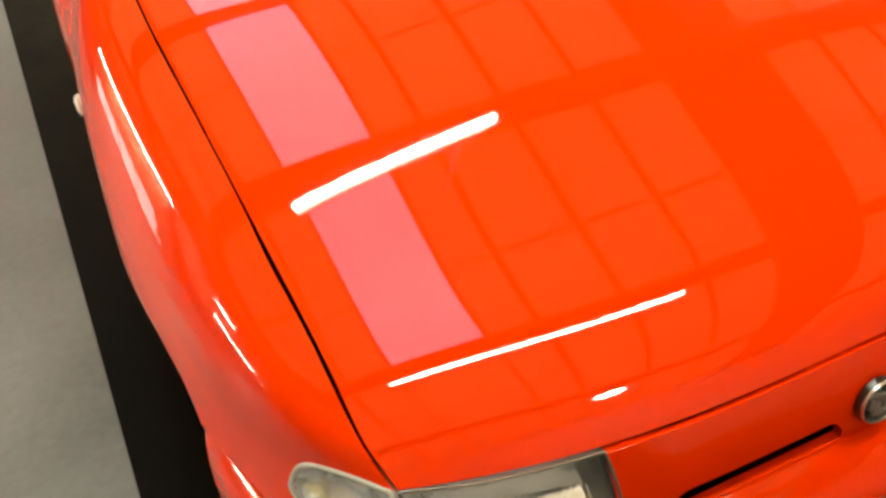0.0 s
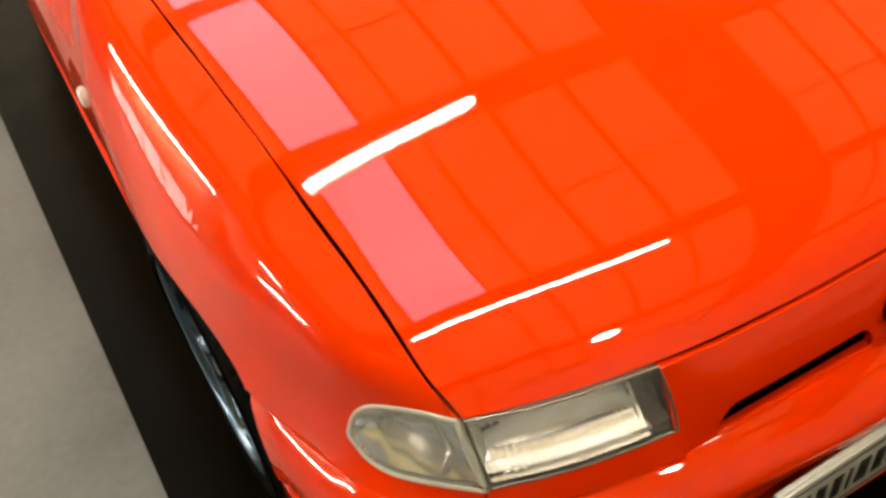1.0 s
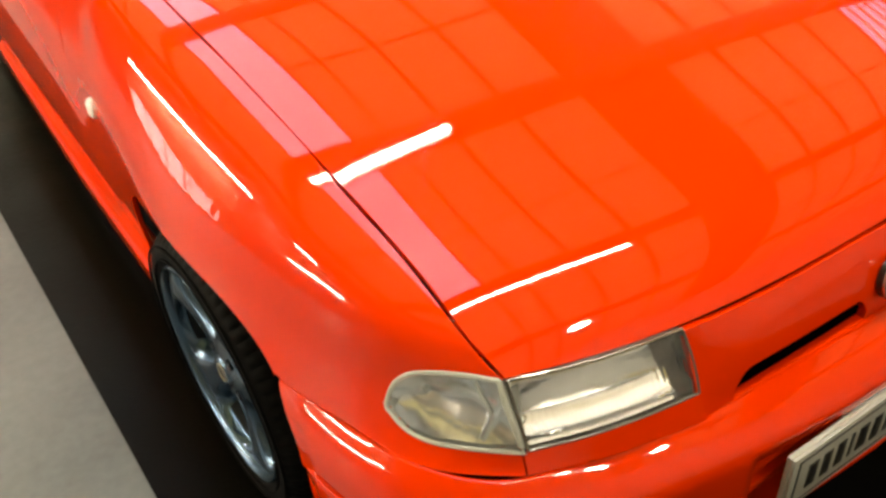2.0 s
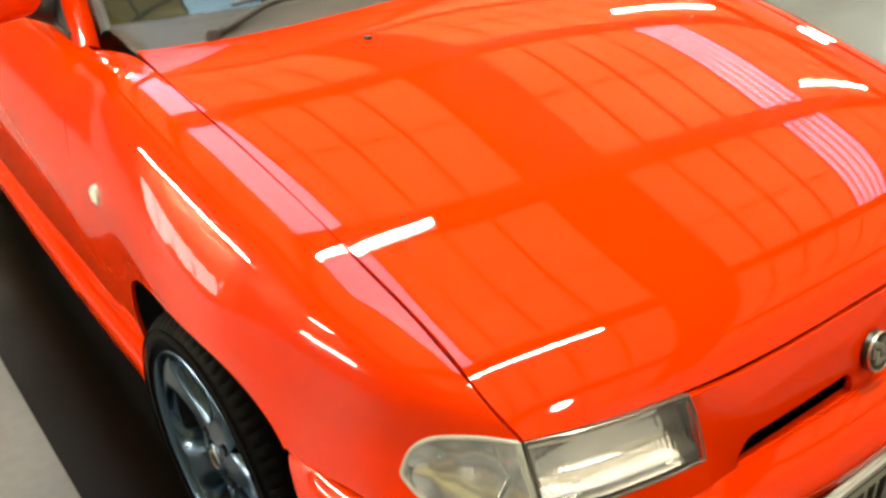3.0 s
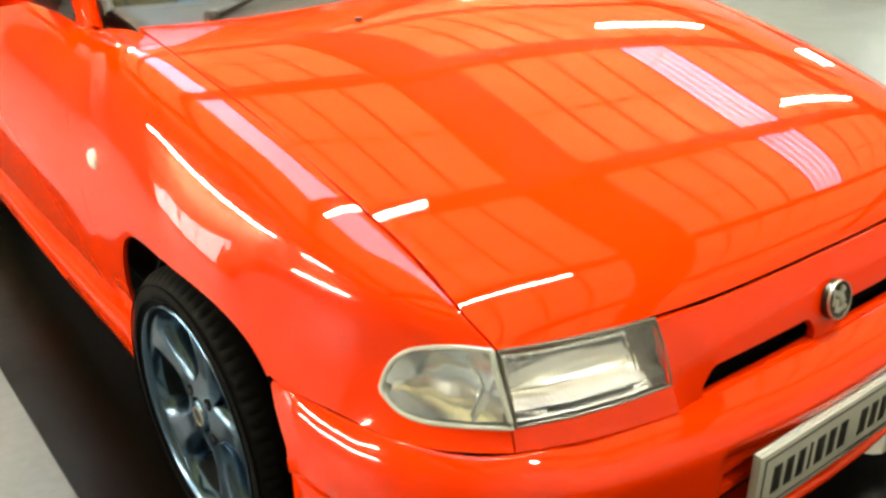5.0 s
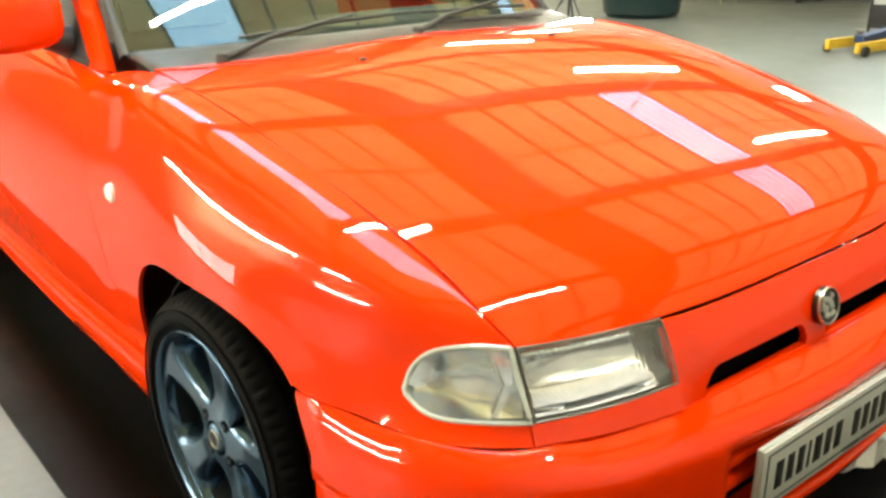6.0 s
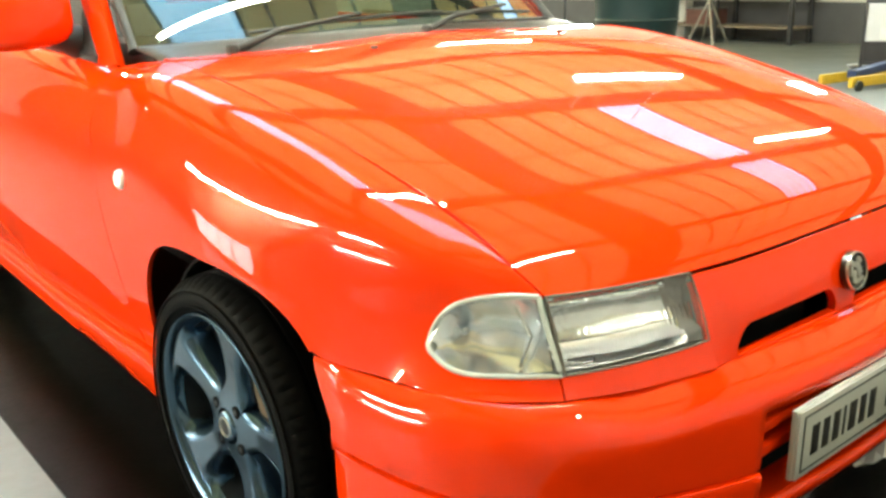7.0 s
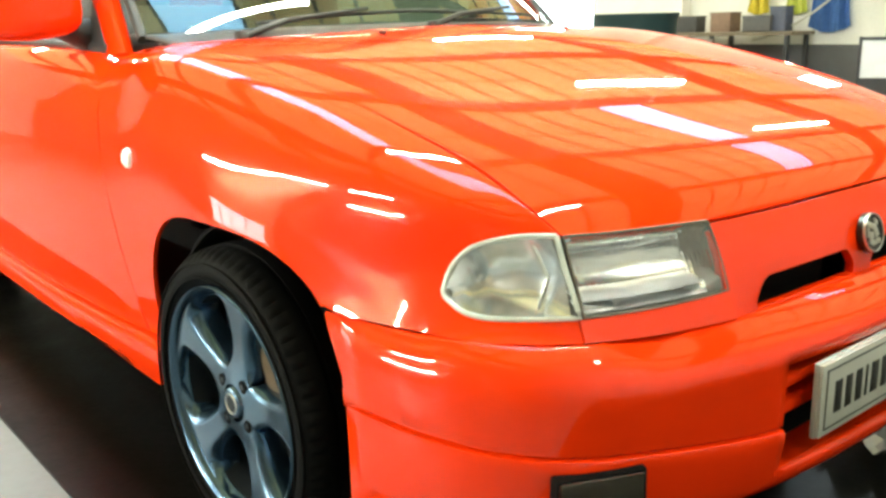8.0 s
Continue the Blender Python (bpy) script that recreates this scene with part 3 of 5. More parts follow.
bumper = part("front_bumper", grid(cols, keep=bumper_keep), PAINT, car, "glossy red front bumper with a lower spoiler lip")
thick(bumper, 0.016)
bumper.modifiers.remove(bumper.modifiers["crisp"])
part("intake_shelf", box((0.62, 0.07, 0.012), (0, -0.757, 0.300), 0.003), PAINT, bumper)
# near-black backing stands in for the shade inside the intake
part("air_intake", box((0.62, 0.01, 0.21), (0, -0.735, 0.385), 0.003), UNDER, bumper, "near-black backing for the shade in the lower air intake")
for z in (0.400, 0.440):
    fin = box((0.62, 0.035, 0.018), (0, -0.775, z), 0.006)
    part("intake_fin", fin, PAINT, bumper)

# show plate: white plate, dark border, illegible lettering as bars
plate = part("number_plate", box((0.52, 0.006, 0.113), (0, -0.823, 0.4075), 0.0025), WHITEPL, car, "white show plate with dark lettering bars and border")
part("plate_holder", box((0.524, 0.008, 0.117), (0, -0.8165, 0.4075), 0.003), WHITEPL, plate)
bd = None
for sz, at in [((0.496, 0.0016, 0.0022), (0, -0.8266, 0.4075 + 0.046)), ((0.496, 0.0016, 0.0022), (0, -0.8266, 0.4075 - 0.046)), ((0.0022, 0.0016, 0.094), (-0.247, -0.8266, 0.4075)), ((0.0022, 0.0016, 0.094), (0.247, -0.8266, 0.4075))]:
    bd = box(sz, at, 0, None, bd)
part("plate_border", bd, INK, plate)
x = -0.222
for k, w in enumerate([0.020, 0.018, 0.018, 0.006, 0.021, 0.018, 0.020, -0.014, 0.020, 0.018, 0.018, 0.020, 0.006, 0.018, 0.006, 0.021]):
    if w > 0:
        part("plate_bar", box((w, 0.0016, 0.050), (x + w / 2, -0.8266, 0.406), 0.0007), INK, plate)
    x += abs(w) + 0.0125

for px, w in ((0.02, 0.06), (0.095, 0.075)):
    part("plate_small_bar", box((w, 0.0016, 0.006), (px, -0.8266, 0.4075 - 0.046), 0.0006), INK, plate)

# fog lamps, let into the lip
FOGM = material("smoked_fog_reflector", (0.13, 0.11, 0.085), rough=0.18, metal=0.8, vary=0.3, scale=40)
for s in (-1, 1):
    m = Matrix.Translation((s * 0.614, -0.716, 0.358)) @ pose(0, 0, 0, 0, 0, s * 24)
    fog = part("fog_lamp", turned(box((0.128, 0.03, 0.056), (0, 0, 0), 0.006), m), UNDER, car, "black fog lamp housing in the lower bumper")
    part("fog_lens", turned(box((0.120, 0.006, 0.048), (0, -0.0165, 0), 0.003), m), LENS, fog)
    part("fog_reflector", turned(box((0.114, 0.003, 0.044), (0, -0.0155, 0), 0.001), m), FOGM, fog, "smoked reflector")

# ---- headlamps and indicators
LAMP_TOP = [(0, 0.369, -0.694, 0.674), (1, 0.45, -0.683, 0.678), (2, 0.53, -0.664, 0.680), (3, 0.6015, -0.6385, 0.682)]
LAMP_BOT = [(0, 0.356, -0.7255, 0.577), (1, 0.43, -0.713, 0.575), (2, 0.51, -0.695, 0.575), (3, 0.5915, -0.6685, 0.576)]


def lamp_patch(top, bot, s, bulge, back=0.0, shrink=0.0, nu=28, nv=14, flute=0.0):
    k = top[-1][0]
    us = np.linspace(0 + shrink * k, k * (1 - shrink), nu)
    a, b = splineat(top, us), splineat(bot, us)
    cols = []
    for i in range(nu):
        p, q = Vector(a[i]), Vector(b[i])
        along = Vector(a[min(i + 1, nu - 1)]) - Vector(a[max(i - 1, 0)])
        out = along.cross(q - p)
        out = out.normalized() if out.length > 1e-7 else Vector((1, 0, 0))
        if out.y > 0.2 or (out.x < -0.3):
            out = -out
        e = 4 * (i / (nu - 1)) * (1 - i / (nu - 1))
        col = []
        for v in np.linspace(shrink, 1 - shrink, nv):
            bow = -0.004 * 4 * v * (1 - v) * max(0.0, 1 - 5 * i / (nu - 1)) if top is LAMP_TOP else 0.0
            col.append(p.lerp(q, v) + Vector((bow, 0, 0)) + out * (bulge * (4 * v * (1 - v)) * (0.4 + 0.6 * e) - back + flute * math.sin(i * math.pi)))
        cols.append(col)
    return flip(cols, s)


def headlamp(s):
    lamp = tagged(part("headlamp", grid(lamp_patch(LAMP_TOP, LAMP_BOT, s, 0.0, back=0.10)), CHROMED, car), label="clear rectangular headlamp with chrome reflector")
    # housing walls joining lens edge and back
    front = lamp_patch(LAMP_TOP, LAMP_BOT, s, 0.0, back=0.004)
    rear = lamp_patch(LAMP_TOP, LAMP_BOT, s, 0.0, back=0.10)
    loop = lambda c: c[0] + [k[-1] for k in c[1:]] + c[-1][::-1][1:] + [k[0] for k in c[::-1][1:]]
    part("housing", grid([loop(front), loop(rear)]), LAMPD, lamp, "dark lamp housing")
    # reflector: a deep bright bowl, stepped into vertical facets, beside a dark inner end
    rf = []
    for i, col in enumerate(lamp_patch(LAMP_TOP, LAMP_BOT, s, 0.0, back=0.0, shrink=0.02, nu=121, nv=40)):
        u = 0.14 + 0.86 * i / 120
        row = []
        for j, p in enumerate(col):
            v = j / 39
            bowl = max(0.0, 1 - 0.55 * ((u - 0.58) / 0.44) ** 2 - ((v - 0.47) / 0.55) ** 2)
            ripple = 0.0005 * math.sin(u * 150) * min(1.0, max(0.0, (0.8 - v) * 5)) + 0.0013 * noise.noise(Vector((u * 3, v * 11, 1.0))) + 0.0010 * noise.noise(Vector((u * 7, v * 5, 4.0)))
            end = -0.12 * max(0.0, 1 - i / 14)
            row.append((p[0], p[1] + 0.010 + 0.048 * bowl + 0.03 * end + ripple, p[2]))
        rf.append(row)
    part("reflector", grid(rf[13:]), HEADM, lamp, "silvery reflector bowl")
    part("inner_end", grid(rf[:14]), LAMPD, lamp, "dark inner end of the lamp")
    # ribbed troughs along the bowl's foot, lightened for bright streaks; a rolled ledge along its top
    face = lamp_patch(LAMP_TOP, LAMP_BOT, s, 0.0, shrink=0.02, nu=170, nv=101)[22:]
    for v0, v1, deep in ((71, 84, 0.024), (85, 98, 0.020)):
        cols = []
        for i, c in enumerate(face):
            rib = 0.0007 * math.sin(i * 2 * math.pi / 6.0)
            cols.append([(c[k][0], c[k][1] + 0.006 + deep * math.cos((k - v0) / (v1 - v0) * math.pi / 2) + rib, c[k][2]) for k in range(v0, v1 + 1)])
        part("lower_reflector", grid(cols), LAMPW, lamp, "ribbed reflector step, lightened to give bright streaks")
    cols = [[(c[k][0], c[k][1] + 0.008 + 0.014 * (1 - math.sin((k - 2) / 11 * math.pi / 2)) + 0.0005 * math.sin(i * 2 * math.pi / 9.0), c[k][2]) for k in range(2, 14)] for i, c in enumerate(face[14:])]
    part("upper_reflector", grid(cols), HEADM, lamp, "rolled upper reflector edge")
    # lens: smooth outside, moulded inside into bands of upright prisms
    outer = lamp_patch(LAMP_TOP, LAMP_BOT, s, 0.007, nu=240, nv=36)
    inner = lamp_patch(LAMP_TOP, LAMP_BOT, s, 0.007, back=0.004, nu=240, nv=36)
    for i, c in enumerate(inner):
        for j, p in enumerate(c):
            band = min(2, j // 12)
            wave = (8.0, 5.0, 6.5)[band] * (1.0 if 70 < i < 190 else 1.7)
            f = (0.8, 1.0, 0.6)[band] * min(1.0, max(0.0, min(i - 8, 232 - i) / 6)) * min(1.0, min(j % 12, 11 - j % 12) / 2)
            c[j] = (p[0], p[1] + 0.00038 * f * math.sin(i * 2 * math.pi / wave), p[2])
    shell = grid(outer)
    merge(shell, grid(inner))
    merge(shell, grid([loop(outer), loop(inner)]))
    bmesh.ops.remove_doubles(shell, verts=shell.verts, dist=1e-6)
    lens = part("lens", shell, LENS, lamp, "clear fluted glass lens")
    lens.visible_shadow = False
    # rim round the lens
    edge = lamp_patch(LAMP_TOP, LAMP_BOT, s, 0.0, back=-0.0005, nu=24, nv=8)
    pts = loop(edge)
    part("lens_edge", tube(pts, 0.0022, 8), LENSEDGE, lamp, "grey-brown lens edge")


def wing_patch(s, lift, bulge=0.0, shrink=0.0, nu=36, nv=16):
    """A grid over the indicator's opening, on the wing's skin or below it."""
    cols = lamp_patch(IND_TOP, IND_BOT, 1, 0.0, shrink=shrink, nu=nu, nv=nv)
    out = []
    for i, c in enumerate(cols):
        pts, cell, nor = onto_wing(c, lift)
        e = 4 * (i / (nu - 1)) * (1 - i / (nu - 1))
        out.append([tuple(p + m * bulge * 4 * (j / (nv - 1)) * (1 - j / (nv - 1)) * (0.4 + 0.6 * e)) for j, (p, m) in enumerate(zip(pts, nor))])
    return flip(out, s)


def indicator(s):
    rear = wing_patch(s, -0.046, shrink=0.02)
    front = wing_patch(s, -0.002)
    ind = tagged(part("indicator", grid(rear), CHROMED, car), label="clear front indicator lamp wrapping round the corner")
    loop = lambda c: c[0] + [k[-1] for k in c[1:]] + c[-1][::-1][1:] + [k[0] for k in c[::-1][1:]]
    part("housing", grid([loop(front), loop(rear)]), BEZEL, ind)
    # smooth reflector bowl with a stepped inner edge
    rf = wing_patch(s, -0.010, bulge=-0.032, shrink=0.05, nu=48, nv=24)
    rf = [[(p[0] + s * 0.0002 * math.sin(2.1 * i), p[1] + 0.0012 * math.sin(0.45 * i + 0.3 * j), p[2]) for j, p in enumerate(c)] for i, c in enumerate(rf)]
    part("reflector", grid(rf), INDM, ind, "bright smooth reflector bowl")
    fine = wing_patch(s, -0.008, shrink=0.0, nu=25, nv=9)
    a, m, b = Vector(fine[4][1]), Vector(fine[3][4]), Vector(fine[5][7])
    part("divider", tube([tuple(a), tuple(m), tuple(b)], [0.0030, 0.0042, 0.0030], 10), CHROME, ind)
    c = Vector(fine[14][4]) + Vector((-s * 0.020, 0.012, 0.004))
    bulb = bmesh.new()
    bmesh.ops.create_uvsphere(bulb, u_segments=20, v_segments=12, radius=0.0055, matrix=Matrix.Translation(c))
    part("bulb", bulb, CHROMED, ind, "silvered indicator bulb")
    lens = thick(part("lens", grid(wing_patch(s, 0.0008, bulge=0.003)), LENS, ind, "clear plastic lens"), 0.003)
    lens.modifiers.remove(lens.modifiers["crisp"])
    lens.visible_shadow = False
    pts = loop(wing_patch(s, -0.0010, shrink=0.014, nu=40, nv=12))
    part("lens_edge", tube(pts + pts[:1], 0.0038, 8), BEZEL, ind, "pale yellowed lens edge")


for s in (-1, 1):
    headlamp(s)
    indicator(s)
    # painted strip below the lamp, above the bumper
    top = [(0, 0.356, -0.7275, 0.5755), (1, 0.43, -0.715, 0.5735), (2, 0.51, -0.697, 0.5735), (3, 0.5985, -0.6675, 0.5745)]
    bot = [(0, 0.352, -0.7425, 0.5385), (1, 0.43, -0.727, 0.5385), (2, 0.51, -0.710, 0.5415), (3, 0.6015, -0.680, 0.5465)]
    us = np.linspace(0, 3, 20)
    cols = [[Vector(p).lerp(Vector(q), v) for v in np.linspace(0, 1, 4)] for p, q in zip(splineat(top, us), splineat(bot, us))]
    thick(part("lamp_filler", grid(flip(cols, s)), PAINT, car, "red strip below the headlamp"), 0.008)
    # side repeater
    rep = lathe([(0.0, 0.0005), (-0.005, 0.006), (-0.009, 0.012), (-0.006, 0.017), (0.0, 0.019), (0.006, 0.019)], 32, "x")
    if s > 0:
        turned(rep, Matrix.Diagonal((-1, 1, 1, 1)))
    turned(rep, Matrix.Translation((s * (float(flank_terms(np.array(0.345), np.array(0.710)) @ flank) + 0.003), 0.345, 0.710)) @ Matrix.Diagonal((1.0, 1.10, 1.1, 1)))
    part("side_repeater", rep, REPM, car, "small clear oval side repeater lamp")
    # washer jets
    part("washer_jet", turned(box((0.012, 0.014, 0.006), (0, 0, 0), 0.002), Matrix.Translation((s * 0.285, 0.195, bonnet_point(0.44, 0.86)[2] + 0.001))), TRIM, car, "small black washer jet")

# ---- wheels
def wheel(name, m):
    w = tagged(empty(name), label="gunmetal five-spoke alloy wheel with a low black tyre", category="wheel")
    w.parent, w.matrix_basis = car, m
    # tyre; outer face at x = 0 looking to -x, width towards +x
    prof = [(0.022, 0.214), (0.012, 0.222), (0.002, 0.232), (-0.004, 0.243), (-0.004, 0.256), (0.002, 0.269), (0.012, 0.279), (0.022, 0.285), (0.034, 0.288), (0.046, 0.2895), (0.047, 0.283), (0.054, 0.283), (0.055, 0.290),
            (0.080, 0.291), (0.081, 0.284), (0.089, 0.284), (0.090, 0.291), (0.115, 0.291), (0.116, 0.284), (0.124, 0.284), (0.125, 0.290), (0.150, 0.288), (0.170, 0.279), (0.184, 0.25), (0.178, 0.225), (0.165, 0.214)]
    n = 288
    cols = []
    for k in range(n):
        a = 2 * math.pi * k / n
        col = []
        for i, (x, r) in enumerate(prof):
            cut = (k % 4 == 0) and (6 <= i <= 7 or 21 <= i <= 22)
            rr = r - (0.006 if cut else 0)
            shift = 0.010 * abs((x - 0.085) / 0.085)
            ang = a + shift
            col.append((x, rr * math.cos(ang), rr * math.sin(ang)))
        cols.append(col)
    tyre = part("tyre", grid(cols, closed=True), RUBBER, w, "black low-profile tyre")
    for r in (0.238, 0.264):
        part("sidewall_ring", lathe([(-0.002, r - 0.0012), (-0.006, r - 0.0008), (-0.006, r + 0.0008), (-0.002, r + 0.0012)], 96), RUBBER, tyre)
    part("rim", lathe([(0.020, 0.207), (0.007, 0.212), (0.001, 0.216), (-0.002, 0.2205), (0.001, 0.2235), (0.012, 0.2235), (0.03, 0.214), (0.034, 0.209), (0.028, 0.202), (0.020, 0.207)], 120), RIM, w, "gunmetal rim lip")
    # barrel is coloured darker than the rim, for the shade behind the spokes
    part("barrel", lathe([(0.030, 0.2135), (0.17, 0.214), (0.17, 0.206), (0.06, 0.198), (0.030, 0.201)], 96), BARREL, w, "inner barrel of the wheel, darkened for the shade behind the spokes")
    rs = [0.036, 0.05, 0.066, 0.080, 0.093, 0.105, 0.120, 0.136, 0.156, 0.175, 0.190, 0.199, 0.205, 0.2085]
    al = [36, 36, 35.5, 29, 22.5, 18.5, 16.0, 14.8, 14.6, 15.4, 17.2, 20.5, 27, 36]
    hx = [0.018, 0.020, 0.022, 0.0235, 0.024, 0.0235, 0.022, 0.020, 0.017, 0.0145, 0.0125, 0.0115, 0.011, 0.011]
    rr = np.linspace(rs[0], rs[-1], 34)
    for k in range(5):
        mid = radians(103 + 72 * k)
        cols = []
        for u in np.linspace(-1, 1, 19):
            col = []
            for r in rr:
                a = mid + u * radians(float(pchip(rs, al, r)))
                edge = max(0.0, (abs(u) - 0.50) / 0.50)
                wide = 1 - np.clip((float(pchip(rs, al, r)) - 24) / 12, 0, 1)
                x = float(pchip(rs, hx, r)) + 0.022 * edge ** 2.0 * wide
                col.append((x, r * math.cos(a), r * math.sin(a)))
            cols.append(col)
        for end in (0, -1):
            deep = [(p[0] + 0.034, p[1], p[2]) for p in cols[end]]
            cols.insert(0, deep) if end == 0 else cols.append(deep)
        part("spoke", grid(cols), RIM, w)
    part("centre_cap", lathe([(0.014, 0.0005), (0.013, 0.018), (0.012, 0.025), (0.014, 0.0285), (0.018, 0.031), (0.022, 0.033), (0.026, 0.038)], 48), RIM, w, "round gunmetal centre cap")
    part("cap_badge", lathe([(0.0125, 0.0005), (0.0115, 0.015), (0.0125, 0.0175), (0.0145, 0.018)], 32), BARREL, w, "small dark badge")
    part("badge_ring", lathe([(0.0130, 0.0165), (0.0105, 0.0175), (0.0105, 0.0195), (0.0135, 0.0205)], 32), SILVER, w, "silver badge ring")
    for k in range(4):
        a = radians(40 + 90 * k)
        at = (0.0, 0.052 * math.cos(a), 0.052 * math.sin(a))
        # flat black disc on the face paints the shade of a bolt pocket
        part("bolt_pocket_shade", turned(lathe([(0.0195, 0.0125), (0.0190, 0.0105), (0.0190, 0.0005)], 20), Matrix.Translation(at)), UNDER, w)
        part("wheel_bolt", turned(lathe([(0.0182, 0.0005), (0.0182, 0.0055), (0.0195, 0.006)], 6), Matrix.Translation(at)), BARREL, w)
    part("brake_disc", lathe([(0.075, 0.0005), (0.07, 0.06), (0.075, 0.07), (0.085, 0.072), (0.085, 0.128), (0.105, 0.128), (0.105, 0.05)], 64), RUST, w, "worn brake disc with a rusty hub")
    part("brake_caliper", turned(box((0.07, 0.075, 0.13), (0.085, -0.115, 0.045), 0.012), pose(0, 0, 0, -22)), RUST, w, "rusty brake caliper")
    return w


wheel("wheel", pose(-0.806, 0.000, 0.2915, 0, 0, 3))
for m in (pose(0.806, 0.0, 0.2915, 0, 0, 183), pose(-0.785, 2.517, 0.291, 31, 0, 0), pose(0.785, 2.517, 0.291, 17, 0, 180)):
    src = bpy.data.objects["wheel"]
    c = copy_thing(src, m)
    c.parent = car

for s in (-1, 1):
    for y0 in (-0.06, 2.50):
        cols = []
        for k in range(33):
            a = math.pi * k / 32
            y, z = y0 + 0.366 * math.cos(a), 0.28 + 0.354 * math.sin(a)
            cols.append([(s * 0.764, y, z), (s * 0.50, y, z), (s * 0.50, y0 + 0.05 * math.cos(a), 0.28)])
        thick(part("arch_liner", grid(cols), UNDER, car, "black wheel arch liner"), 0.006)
# near-black solid blocks stand in for the shade below and inside the car
part("underbody", box((1.30, 3.7, 0.26), (0, 1.18, 0.34), 0.03), UNDER, car, "near-black block for the shaded underside of the car")
part("engine_bay", box((1.10, 0.78, 0.20), (0, -0.09, 0.58), 0.03), UNDER, car, "near-black block standing in for the shaded engine bay")

# ---- cowl, windscreen, cabin
def screen_point(a, v):
    """Windscreen: a -1..1 across, v 0 base to 1 top."""
    w = 0.662 - 0.085 * v
    y = 0.470 + 0.045 * abs(a) ** 3 + 0.085 * a * a + v * (0.60 - 0.03 * abs(a) ** 3) + 0.03 * v * a * a
    z = 0.945 - 0.012 * a * a + 0.575 * v - 0.12 * v * v
    return (a * w, y, z)


screen = part("windscreen", grid([[screen_point(a, v) for v in np.linspace(0, 1, 20)] for a in np.linspace(-1, 1, 40)]), GLASS, car, "clear laminated windscreen")
thick(screen, 0.004)
screen.visible_shadow = False
cols = []
for a in np.linspace(-1, 1, 41):
    r = bonnet_point(a, 1.0)
    q = screen_point(a, 0.02)
    p0 = Vector((a * 0.652, r[1] + 0.006, r[2] - 0.006))
    q = Vector((q[0], q[1] + 0.01, q[2] + 0.002))
    cols.append([p0 + Vector((0, 0, -0.03)), p0, p0.lerp(q, 0.3) + Vector((0, 0, 0.006)), p0.lerp(q, 0.7) + Vector((0, 0, 0.004)), q])
cowl = thick(part("cowl", grid(cols), COWLM, car, "weathered grey-black plastic cowl below the windscreen"), 0.006)
cowl.modifiers.remove(cowl.modifiers["crisp"])
for k in range(26):
    xx = 0.10 + 0.016 * k
    a = xx / 0.652
    r, q = bonnet_point(a, 1.0), screen_point(a, 0.02)
    mid = (Vector((xx, r[1], r[2])) + Vector(q)) / 2
    part("cowl_louvre", turned(box((0.005, 0.05, 0.006), (0, 0, 0), 0.0015), Matrix.Translation((xx, mid.y, mid.z + 0.012))), TRIM, cowl)

def wiper(x0, y0, z0, x1, y1, z1, tip):
    wp = part("wiper", tube([(x0, y0, z0), ((x0 * 2 + x1) / 3, (2 * y0 + y1) / 3, (2 * z0 + z1) / 3 + 0.018), (x1, y1, z1 + 0.012)], [0.010, 0.007, 0.004], 10), TRIM, car, "black windscreen wiper arm and blade")
    part("wiper_pivot", turned(lathe([(-0.02, 0.016), (0.008, 0.016), (0.016, 0.012), (0.017, 0.0005)], 24, "z"), Matrix.Translation((x0, y0, z0 - 0.002))), TRIM, wp)
    part("wiper_blade", tube(tip, 0.0042, 8), TRIM, wp)


wiper(-0.505, 0.425, 0.936, -0.12, 0.492, 0.985, [(-0.42, 0.515, 0.966), (-0.2, 0.494, 0.982), (0.02, 0.487, 0.990), (0.14, 0.490, 0.988)])
wiper(0.02, 0.405, 0.948, 0.38, 0.505, 0.985, [(0.10, 0.490, 0.985), (0.3, 0.502, 0.982), (0.5, 0.530, 0.972)])

